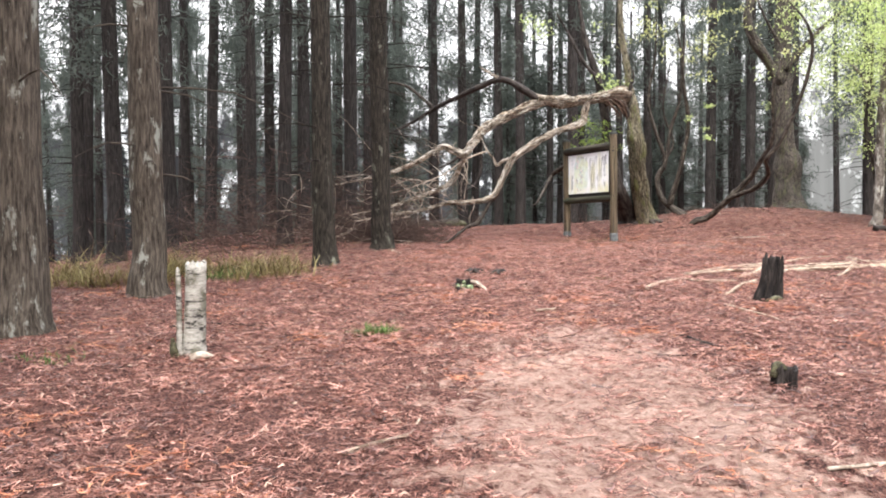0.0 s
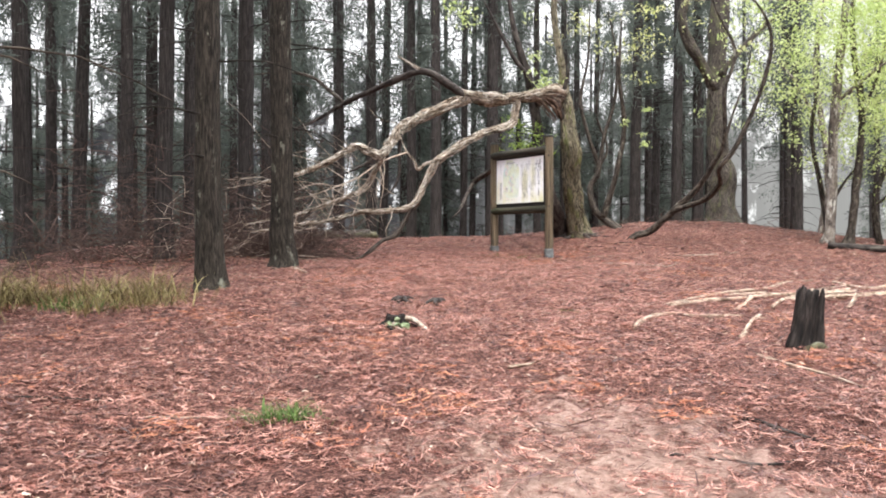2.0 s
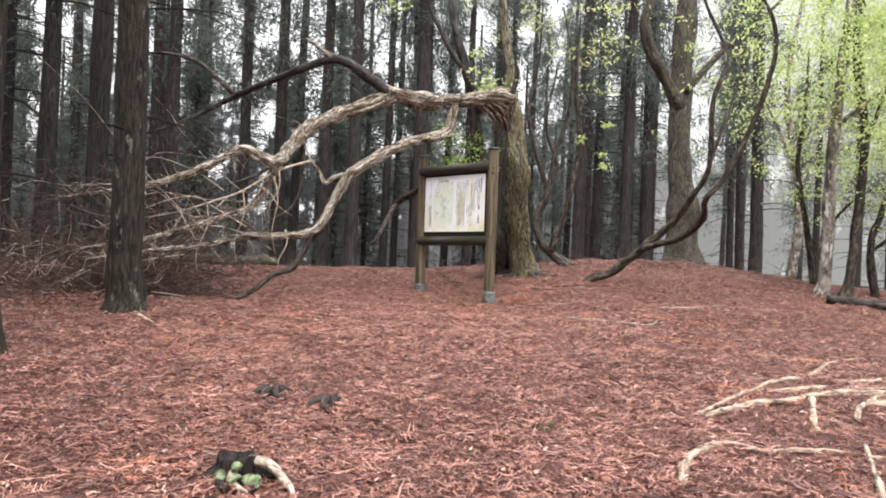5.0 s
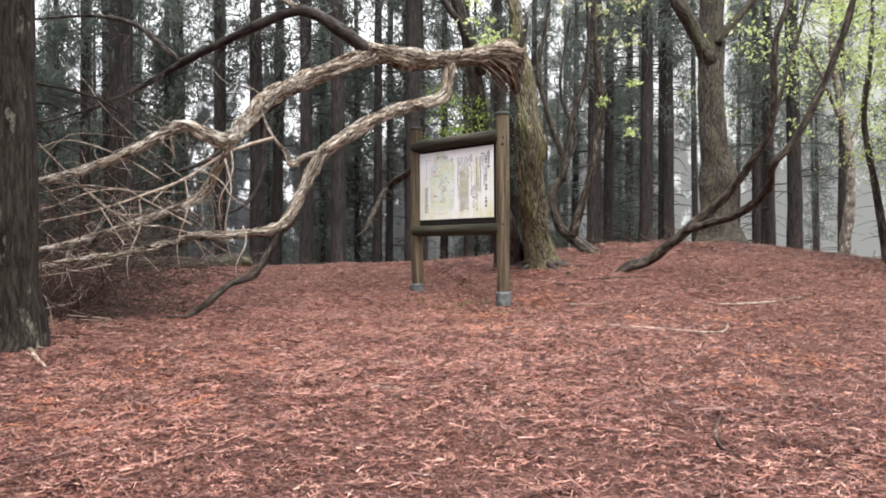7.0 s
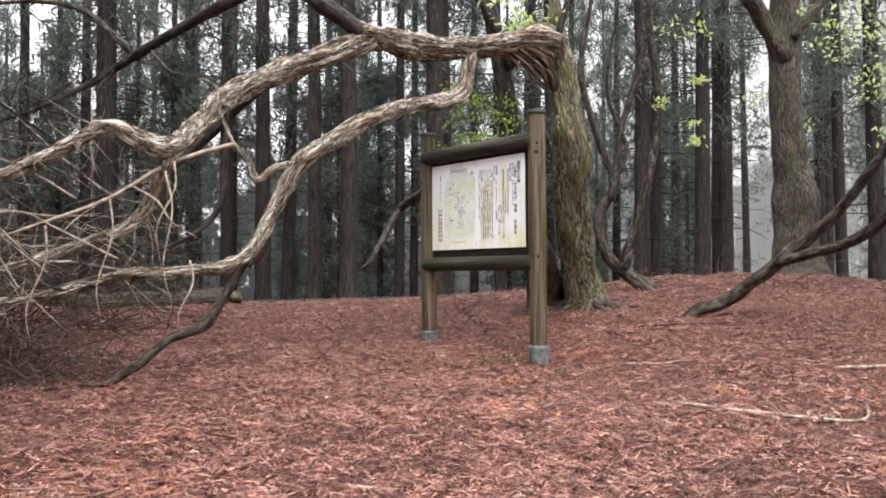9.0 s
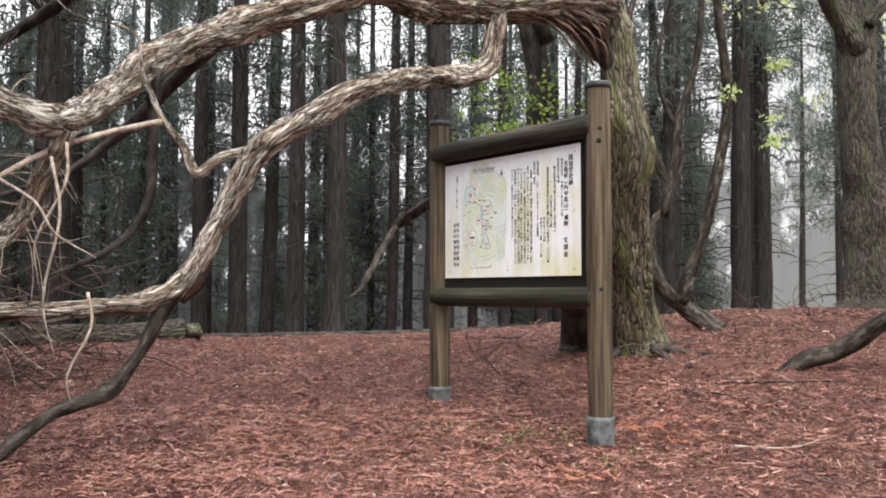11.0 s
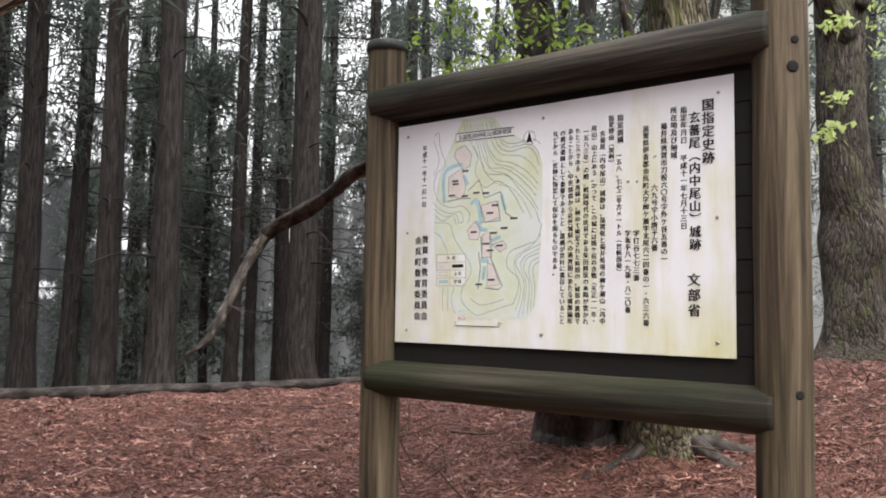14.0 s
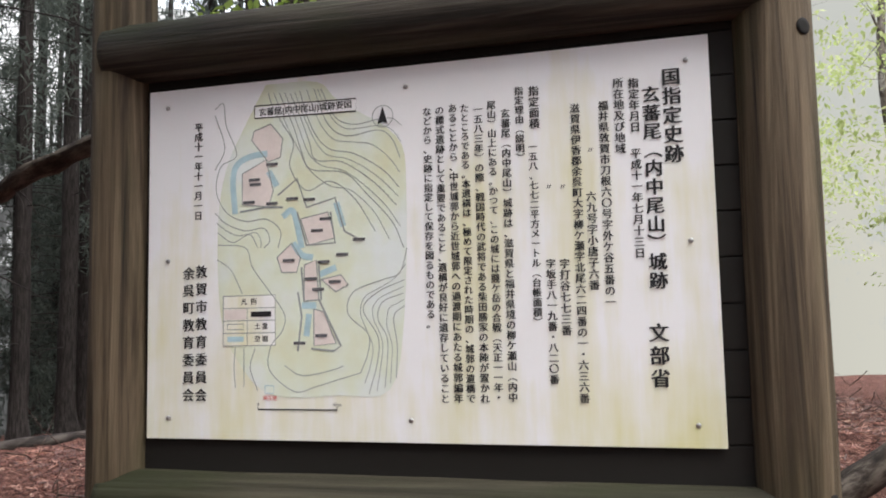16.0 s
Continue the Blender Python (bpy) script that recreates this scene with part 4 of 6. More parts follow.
shrub_tree("slender_tree", (12.0, 21.6), [
    [(12.0, 21.6, 1.3, 0.09), (11.86, 21.6, 2.5, 0.07), (12.1, 21.6, 3.2, 0.06), (12.4, 21.5, 4.4, 0.05), (12.3, 21.5, 6.5, 0.015)],
    [(11.86, 21.6, 2.4, 0.04), (12.5, 21.4, 2.9, 0.035), (13.4, 21.2, 3.6, 0.015)]],
    M_VINE, "dark forked sapling at the edge of the open ground", [(12.4, 21.4, 5.2), (13.0, 21.2, 4.2), (12.3, 21.5, 6.3)], 3600, 0.07, 0.75, M_LEAF, 700, 8, 10)
for k, (x, y) in enumerate(((17, 20.5), (15.5, 24), (19, 27), (22, 22), (16.5, 17.5), (13.5, 26.5), (24, 29))):
    z = gz(x, y)
    shrub_tree("slender_tree", (x, y), [[(x, y, z - 0.1, 0.13), (x + 0.2, y, z + 2, 0.1), (x - 0.1, y + 0.2, z + 5, 0.07), (x + 0.3, y, z + 8, 0.03)],
                                        [(x + 0.1, y, z + 2.2, 0.06), (x + 1.0, y + 0.3, z + 4, 0.04), (x + 1.6, y + 0.3, z + 5.5, 0.015)],
                                        [(x, y, z + 3, 0.05), (x - 1.0, y - 0.3, z + 4.4, 0.035), (x - 1.7, y - 0.2, z + 5.2, 0.012)]],
               M_MOTTLED, "young tree with pale green spring leaves in the mist", [(x + a, y + b, z + c) for a, b, c in ((0, 0, 4.5), (1.4, 0, 5), (-1.4, 0, 4.8), (0.3, 0.8, 6), (0, -0.8, 3.6), (0.4, 0, 7.4))], 1500, 0.1, 1.0, M_LEAF, 800 + 10 * k, 8, 8)


# ---- sign board ----
M_LABEL = plain("dark_grey_print", (0.13, 0.13, 0.14), 0.6, 0, 0.3, 90)
SIGN_Z = 1.36
sign = thing("sign_board", 3.258, 22.469, SIGN_Z, "weathered log-framed notice board with a white printed panel", "sign", rz=-59.46)


def rod(x0, y0, z0, x1, y1, z1, rad, seg=28, bevel=0.012, wob=0.02, seed=0):
    """A turned log with rounded ends, in the sign's own frame."""
    a, b = np.array((x0, y0, z0)), np.array((x1, y1, z1))
    d = (b - a) / np.linalg.norm(b - a)
    ln = np.linalg.norm(b - a)
    rows = [(*a, rad - bevel), (*(a + d * bevel * 0.5), rad - bevel * 0.35), (*(a + d * bevel * 1.4), rad)]
    rows += [(*(a + d * ln * k / 8), rad * (1 + wob * 0.4 * math.sin(k * 1.7 + seed))) for k in range(1, 8)]
    rows += [(*(b - d * bevel * 1.4), rad), (*(b - d * bevel * 0.5), rad - bevel * 0.35), (*b, rad - bevel)]
    return tube(rows, seg, 3, wob, 0, 5, seed)


def log_part(name, ends, rad, mat, label="", seed=0):
    v, f, g = rod(*ends, rad, seed=seed)
    return link_mesh(name, v, f, mat, sign, label, grain=g)


TOP = 3.83 - SIGN_Z
for px, foot, high in ((-0.105, gz(3.2, 22.56) - SIGN_Z, 0.12), (1.69, gz(4.12, 20.99) - SIGN_Z, 0.2)):
    p = log_part("post", (px, 0.03, foot - 0.25, px, 0.03, TOP), 0.091, M_POST, "upright round weathered log post", int(px * 10) + 3)
    holes = ((0.066, 3.49, 0.014), (0.06, 3.4, 0.02), (0.066, 2.33, 0.015)) if px > 1 else ()
    v, f, g = tube([(px, 0.03, foot - 0.2, 0.101), (px, 0.03, foot + high - 0.03, 0.101), (px, 0.03, foot + high, 0.0995)], 28, 2)
    link_mesh("sleeve", v, f, M_SLEEVE, p, "grey metal foot sleeve")
    v, f, g = tube([(px, 0.03, TOP - 0.035, 0.0985), (px, 0.03, TOP + 0.004, 0.0985), (px, 0.03, TOP + 0.01, 0.09)], 28, 2)
    link_mesh("cap", v, f, M_CAP, p, "dull green metal cap")
    # solid discs; the shade inside each bolt hole is put into their colour
    for hx, hz, hr in holes:
        hn = np.array([hx, -math.sqrt(0.091 ** 2 - hx ** 2), 0]) / 0.091
        hc = np.array([px, 0.03, hz - SIGN_Z]) + hn * 0.091
        v, f, g = tube([(*(hc - hn * 0.01), hr), (*(hc + hn * 0.0018), hr), (*(hc + hn * 0.002), hr * 0.6)], 12, 1)
        link_mesh("bolt_hole_disc", v, f, M_HOLE, p, "near-black disc standing for a shaded bolt hole")
log_part("rail", (-0.115, 0.0, 3.535 - SIGN_Z, 1.68, 0.0, 3.535 - SIGN_Z), 0.086, M_RAIL, "dark damp round top rail", 5)
log_part("rail", (-0.115, 0.0, 2.268 - SIGN_Z, 1.68, 0.0, 2.268 - SIGN_Z), 0.08, M_RAIL_MOSS, "mossy green round lower rail", 8)


def box(x0, x1, y0, y1, z0, z1, bev=0.003):
    bm = bmesh.new()
    bmesh.ops.create_cube(bm, size=1)
    for v in bm.verts:
        v.co = ((x0 + x1) / 2 + v.co.x * (x1 - x0), (y0 + y1) / 2 + v.co.y * (y1 - y0), (z0 + z1) / 2 + v.co.z * (z1 - z0))
    if bev:
        bmesh.ops.bevel(bm, geom=bm.edges[:], offset=bev, segments=2, affect="EDGES")
    return bm


z = 2.33 - SIGN_Z
while z < 3.5 - SIGN_Z:
    part("plank", box(-0.05, 1.63, 0.018, 0.04, z, z + 0.1085), M_BACKING, sign, "", False)
    z += 0.11
# unseen sheet, added so that no light shows between the planks
part("backing", box(-0.05, 1.63, 0.041, 0.05, 2.33 - SIGN_Z, 3.5 - SIGN_Z), M_BACKING, sign, "added dark sheet blocking light through the plank gaps", False)
PZ = -SIGN_Z
panel = part("panel", box(0.0, 1.543, 0.003, 0.0085, 2.433 + PZ, 3.419 + PZ, 0.001), M_FACE, sign, "white panel stained yellow-green, printed in black", False)
for sx, sz in ((0.06, 3.367), (0.777, 3.362), (1.489, 3.36), (0.065, 2.926), (1.482, 2.92), (0.07, 2.49), (0.777, 2.49), (1.48, 2.486)):
    v, f, g = tube([(sx, 0.004, sz + PZ, 0.0065), (sx, 0.0, sz + PZ, 0.006), (sx, -0.002, sz + PZ, 0.003)], 10, 2)
    link_mesh("screw", v, f, M_STEEL, panel, "small steel screw head")

COLUMNS = [
    ('国指定史跡', 1.453, 3.344, 3.110),
    ('玄蕃尾︵内中尾山︶城跡', 1.404, 3.303, 2.807),
    ('文部省', 1.399, 2.726, 2.569),
    ('指定年月日', 1.364, 3.327, 3.192),
    ('平成十一年七月十三日', 1.363, 3.152, 2.883),
    ('所在地及び地域', 1.327, 3.331, 3.141),
    ('福井県敦賀市刀根六〇号字外ケ谷五番の一', 1.289, 3.277, 2.767),
    ('六九号字小唐子六番', 1.252, 3.053, 2.809),
    ('〃', 1.254, 3.165, 3.145),
    ('滋賀県伊香郡余呉町大字柳ケ瀬字北尾六二四番の一・六三六番', 1.219, 3.276, 2.536),
    ('字打谷七七三番', 1.181, 2.889, 2.700),
    ('〃', 1.183, 3.078, 3.058),
    ('字坂手八一九番・八二〇番', 1.147, 2.890, 2.582),
    ('〃', 1.148, 3.080, 3.060),
    ('指定面積', 1.117, 3.331, 3.221),
    ('一五八、七七二平方メートル︵台帳面積︶', 1.111, 3.186, 2.723),
    ('指定理由︵説明︶', 1.079, 3.333, 3.138),
    ('玄蕃尾︵内中尾山︶城跡は、滋賀県と福井県境の柳ケ瀬山︵内中', 1.043, 3.278, 2.538),
    ('尾山︶山上にある。かつて、この城には賤ケ岳の合戦︵天正一一年・', 1.007, 3.303, 2.538),
    ('一五八三年︶の際、戦国時代の武将である柴田勝家の本陣が置かれ', 0.972, 3.295, 2.535),
    ('たところである。本遺構は、極めて限定された時期の、城郭の遺構で', 0.936, 3.301, 2.535),
    ('あることから、中世城郭から近世城郭への過渡期にあたる城郭編年', 0.904, 3.304, 2.535),
    ('の標式遺跡として重要であること、遺構が良好に遺存していること', 0.869, 3.301, 2.534),
    ('などから、史跡に指定して保存を図るものである。', 0.835, 3.301, 2.723),
    ('平成十一年十一月一日', 0.161, 3.316, 3.038),
    ('敦賀市教育委員会', 0.172, 2.911, 2.526),
    ('余呉町教育委員会', 0.132, 2.907, 2.526),
]
CONTOURS_UPPER = [
    [(0.378, 3.383), (0.389, 3.347), (0.421, 3.291), (0.453, 3.235), (0.442, 3.170), (0.491, 3.102), (0.560, 3.123), (0.628, 3.074), (0.687, 2.982)],
    [(0.411, 3.380), (0.453, 3.282), (0.478, 3.207), (0.505, 3.159), (0.602, 3.143), (0.662, 3.085), (0.734, 3.005), (0.765, 2.935)],
    [(0.443, 3.377), (0.471, 3.313), (0.499, 3.238), (0.519, 3.184), (0.595, 3.173), (0.682, 3.115), (0.747, 3.048)],
    [(0.472, 3.380), (0.506, 3.277), (0.554, 3.214), (0.630, 3.193), (0.709, 3.145), (0.755, 3.095)],
    [(0.514, 3.382), (0.555, 3.280), (0.610, 3.243), (0.698, 3.252), (0.737, 3.226), (0.759, 3.173)],
    [(0.535, 3.380), (0.576, 3.298), (0.630, 3.273), (0.698, 3.281), (0.738, 3.280), (0.764, 3.259)],
]
CONTOURS_WEST = [
    [(0.212, 3.349), (0.239, 3.364), (0.248, 3.299), (0.280, 3.215), (0.232, 3.185), (0.217, 3.119), (0.247, 3.057), (0.306, 3.027), (0.370, 3.030), (0.413, 2.996), (0.406, 2.949)],
    [(0.213, 3.332), (0.243, 3.238), (0.213, 3.176)],
    [(0.214, 3.055), (0.247, 3.024), (0.306, 3.001), (0.363, 3.005), (0.381, 2.971), (0.363, 2.951)],
    [(0.223, 2.998), (0.269, 2.970), (0.320, 2.990), (0.345, 2.952)],
]
CONTOURS_LOWER = [
    [(0.223, 2.965), (0.307, 2.954), (0.329, 2.899), (0.381, 2.830), (0.424, 2.769), (0.417, 2.723), (0.384, 2.684), (0.380, 2.619), (0.452, 2.563), (0.516, 2.576), (0.572, 2.592), (0.641, 2.611)],
    [(0.220, 2.924), (0.262, 2.895), (0.299, 2.826)],
    [(0.277, 2.679), (0.273, 2.632), (0.277, 2.573)],
    [(0.303, 2.679), (0.303, 2.576)],
    [(0.336, 2.678), (0.322, 2.626), (0.344, 2.566)],
    [(0.424, 2.632), (0.474, 2.605), (0.558, 2.618), (0.593, 2.630)],
]
CONTOURS_EAST = [
    [(0.774, 2.934), (0.753, 2.870), (0.706, 2.853), (0.623, 2.823), (0.608, 2.765), (0.663, 2.713), (0.662, 2.662), (0.641, 2.611)],
    [(0.766, 2.851), (0.692, 2.821), (0.650, 2.777), (0.690, 2.706), (0.689, 2.643), (0.664, 2.557)],
    [(0.762, 2.816), (0.705, 2.795), (0.691, 2.751), (0.717, 2.693), (0.708, 2.573)],
    [(0.765, 2.784), (0.735, 2.756), (0.743, 2.680), (0.739, 2.598)],
]
WARDS = [
    [(0.298, 3.160), (0.371, 3.195), (0.392, 3.108), (0.378, 3.063), (0.298, 3.074)],
    [(0.335, 3.278), (0.385, 3.294), (0.421, 3.251), (0.414, 3.199), (0.378, 3.188), (0.327, 3.252)],
    [(0.473, 3.025), (0.553, 3.040), (0.573, 2.969), (0.497, 2.953)],
    [(0.510, 2.781), (0.539, 2.773), (0.573, 2.689), (0.510, 2.683)],
    [(0.483, 2.900), (0.518, 2.912), (0.525, 2.806), (0.482, 2.804)],
    [(0.532, 2.859), (0.589, 2.870), (0.609, 2.843), (0.574, 2.825)],
    [(0.403, 2.923), (0.447, 2.961), (0.472, 2.920), (0.461, 2.881), (0.417, 2.882)],
]
MOATS = [
    [(0.276, 3.049), (0.269, 3.142), (0.283, 3.188), (0.327, 3.208), (0.374, 3.212)],
    [(0.378, 3.162), (0.403, 3.120)],
    [(0.420, 3.034), (0.452, 3.046), (0.476, 2.946)],
    [(0.577, 3.064), (0.597, 2.999)],
    [(0.450, 2.961), (0.476, 2.927), (0.508, 2.919)],
    [(0.525, 2.872), (0.575, 2.890)],
    [(0.475, 2.791), (0.517, 2.790)],
    [(0.496, 2.768), (0.488, 2.709)],
]
WALLS = [
    [(0.406, 3.094), (0.463, 3.136), (0.491, 3.056), (0.574, 3.077), (0.600, 2.986), (0.647, 2.959)],
    [(0.463, 3.045), (0.490, 2.953), (0.573, 2.956), (0.560, 3.040)],
    [(0.291, 3.054), (0.371, 3.063), (0.420, 3.060)],
    [(0.475, 2.894), (0.482, 2.801), (0.532, 2.806), (0.525, 2.898)],
    [(0.525, 2.806), (0.587, 2.682), (0.566, 2.669), (0.502, 2.676)],
    [(0.464, 2.828), (0.475, 2.762), (0.463, 2.670)],
]
WASH = [
    [(0.370, 3.407), (0.523, 3.400), (0.589, 3.339), (0.748, 3.233), (0.774, 3.095), (0.763, 2.756), (0.721, 2.568), (0.580, 2.553), (0.385, 2.553), (0.284, 2.644), (0.232, 2.768), (0.222, 3.019), (0.248, 3.177), (0.300, 3.285)],
]
LABELS = [
    [(0.389, 3.181), (0.335, 3.141), (0.338, 3.128), (0.319, 3.079), (0.388, 3.072), (0.449, 3.082), (0.499, 3.077), (0.546, 3.022), (0.521, 2.991), (0.641, 2.962), (0.438, 2.914), (0.593, 2.924), (0.540, 2.906), (0.502, 2.862), (0.571, 2.852), (0.523, 2.833), (0.531, 2.710), (0.468, 2.691)],
]


def glyph_mesh(text, size, pitch, mat, x, top, name="lettering", label="", bold=0.02, y=0.0005, single=False):
    """Upright print: one character to a line when pitch is given, else one level line; single: each character a mesh of its own."""
    c = bpy.data.curves.new("print", "FONT")
    c.body = "\n".join(text) if pitch else text
    c.size, c.align_x = size, "CENTER"
    c.resolution_u = 3
    if pitch:
        c.space_line = pitch / size
    o = new("print", c)
    dg = bpy.context.evaluated_depsgraph_get()
    dg.update()
    me = bpy.data.meshes.new_from_object(o.evaluated_get(dg))
    bpy.data.objects.remove(o)
    bpy.data.curves.remove(c)
    co = np.empty(len(me.vertices) * 3, np.float32)
    me.vertices.foreach_get("co", co)
    co = co.reshape(-1, 3)
    polys = [tuple(p.vertices) for p in me.polygons]
    bpy.data.meshes.remove(me)
    rows = np.zeros(len(co), int)
    if single:
        rows = np.clip(np.floor((0.9 * size - co[:, 1]) / pitch), 0, len(text) - 1).astype(int)
    made = None
    for k in range(rows.max() + 1):
        idx = np.where(rows == k)[0]
        if not len(idx):
            continue
        back = {int(v): i for i, v in enumerate(idx)}
        fs = [tuple(back[v] for v in p) for p in polys if all(v in back for v in p)]
        q = co[idx]
        verts, faces = [], []
        for step in (-1, 0, 1):
            o2 = len(verts)
            verts += [(a[0] + x + step * bold * size, y - 0.00012 * (step + 1), a[1] + top - 0.86 * size + PZ + 0.3 * step * bold * size) for a in q]
            faces += [tuple(v + o2 for v in p) for p in fs]
        made = link_mesh("character" if single else name, verts, faces, mat, panel, label, False)
        if not single and len(text) > 12:
            tagged(made, kind="stuff")
    return made


for text, x, z0, z1 in COLUMNS:
    n = len(text)
    pitch = (z0 - z1) / (n - 0.08) if n > 1 else 0.02
    size = 0.037 if text.endswith("委員会") else min(pitch * 0.96, 0.047)
    glyph_mesh(text, size, pitch, M_INK, x, z0, "lettering", "" if n < 24 else "column of small black characters", 0.033, single=1 < n < 24)


def ribbon(pts, width, mat, name, y=0.0012, closed=False, smooth=6):
    """A flat printed line on the panel."""
    q = np.array([(a, 0, b, 0.01) for a, b in pts])
    if closed:
        q = np.vstack([q, q[:1]])
    c = curve(q, smooth)[:, [0, 2]] if smooth > 1 else q[:, [0, 2]]
    d = np.gradient(c, axis=0)
    d /= np.linalg.norm(d, axis=1)[:, None] + 1e-9
    nrm = np.stack([-d[:, 1], d[:, 0]], -1) * width / 2
    v = [(a[0], y, a[1] + PZ) for pair in zip(c + nrm, c - nrm) for a in pair]
    f = [(2 * i, 2 * i + 1, 2 * i + 3, 2 * i + 2) for i in range(len(c) - 1)]
    return link_mesh(name, v, f, mat, panel, "", False)


def patch(pts, mat, name, y, steps=4):
    c = curve([(a, 0, b, 0.01) for a, b in pts + pts[:1]], steps)[:-1]
    return link_mesh(name, [(a[0], y, a[2] + PZ) for a in c], [tuple(range(len(c)))], mat, panel, "", False)


for w in WASH:
    patch(w, M_WASH, "map_wash", 0.0022)
for w in WARDS:
    patch(w, M_PINK, "map_ward", 0.0017, 1)
    ribbon(w, 0.003, M_LINE, "map_wall", 0.0008, True, 1)
for w in MOATS:
    ribbon(w, 0.017, M_BLUE, "map_moat", 0.0014)
for w in WALLS:
    ribbon(w, 0.005, M_LINE, "map_wall", 0.0009, False, 1)
for rows in (CONTOURS_UPPER, CONTOURS_WEST, CONTOURS_LOWER, CONTOURS_EAST):
    for w in rows:
        ribbon(w, 0.0022, M_LINE, "map_contour")
    for w, u in zip(rows[:-1], rows[1:]):
        if min(len(w), len(u)) > 3:
            ends = [np.array([np.interp(np.linspace(0, len(q) - 1, 9), range(len(q)), [p[c] for p in q]) for c in (0, 1)]).T for q in (w, u)]
            ribbon([tuple(p) for p in (ends[0] + ends[1]) / 2], 0.0018, M_LINE, "map_contour")
for x, z in LABELS[0]:
    part("map_label", box(x - 0.017, x + 0.017, 0.0, 0.0006, z - 0.004 + PZ, z + 0.004 + PZ, 0), M_LABEL, panel, "", False)
ribbon([(0.336, 3.349), (0.637, 3.343), (0.637, 3.308), (0.336, 3.314)], 0.003, M_INK, "map_frame", 0.0008, True, 1)
part("map_title_plate", box(0.337, 0.636, 0.0014, 0.0016, 3.312 + PZ, 3.345 + PZ, 0), M_FACE, panel, "", False)
glyph_mesh("玄蕃尾(内中尾山)城跡要図", 0.0238, 0, M_INK, 0.487, 3.341, "lettering", "map title in black characters", 0.016)
ribbon([(0.24, 2.822), (0.397, 2.822), (0.397, 2.686), (0.24, 2.686)], 0.0025, M_LINE, "legend_frame", 0.0008, True, 1)
part("legend_plate", box(0.241, 0.396, 0.0014, 0.0016, 2.687 + PZ, 2.821 + PZ, 0), M_FACE, panel, "", False)
for z in (2.788, 2.754, 2.72):
    ribbon([(0.24, z), (0.397, z)], 0.002, M_LINE, "legend_line", 0.0008, False, 1)
ribbon([(0.313, 2.788), (0.313, 2.686)], 0.002, M_LINE, "legend_line", 0.0008, False, 1)
part("legend_swatch", box(0.244, 0.31, 0.0008, 0.0011, 2.757 + PZ, 2.785 + PZ, 0), M_PINK, panel, "", False)
ribbon([(0.253, 2.745), (0.302, 2.745), (0.302, 2.73), (0.253, 2.73)], 0.002, M_LINE, "legend_swatch", 0.0008, True, 1)
part("legend_swatch", box(0.253, 0.302, 0.0008, 0.0011, 2.697 + PZ, 2.711 + PZ, 0), M_BLUE, panel, "", False)
glyph_mesh("凡  例", 0.019, 0, M_INK, 0.318, 2.815, "lettering", "legend heading", 0.016)
part("legend_label", box(0.325, 0.385, 0.0, 0.0006, 2.764 + PZ, 2.778 + PZ, 0), M_INK, panel, "", False)
glyph_mesh("土 塁", 0.018, 0, M_INK, 0.355, 2.747, "lettering", "legend entry", 0.016)
glyph_mesh("空 堀", 0.018, 0, M_INK, 0.355, 2.713, "lettering", "legend entry", 0.016)
ribbon([(0.712 + 0.029 * math.cos(a), 3.288 + 0.029 * math.sin(a)) for a in np.linspace(0, 6.28, 14)[:-1]], 0.002, M_LINE, "compass_ring", 0.0009, True, 3)
link_mesh("compass_needle", [(0.698, 0.0006, 3.268 + PZ), (0.712, 0.0006, 3.273 + PZ), (0.726, 0.0006, 3.268 + PZ), (0.712, 0.0006, 3.315 + PZ)], [(0, 1, 3), (1, 2, 3)], M_INK, panel, "", False)
ribbon([(0.346, 2.522), (0.346, 2.515), (0.574, 2.515), (0.574, 2.522)], 0.0035, M_INK, "scale_bar", 0.0008, False, 1)
ribbon([(0.366, 2.578), (0.392, 2.578), (0.392, 2.558), (0.366, 2.558)], 0.002, M_BLUE, "place_mark", 0.0008, True, 1)
glyph_mesh("現在地", 0.014, 0, M_RED, 0.381, 2.552, "lettering", "small red characters", 0.016)
glyph_mesh("0", 0.012, 0, M_INK, 0.346, 2.535, "lettering", "", 0.0)
glyph_mesh("100m", 0.012, 0, M_INK, 0.574, 2.535, "lettering", "", 0.0)


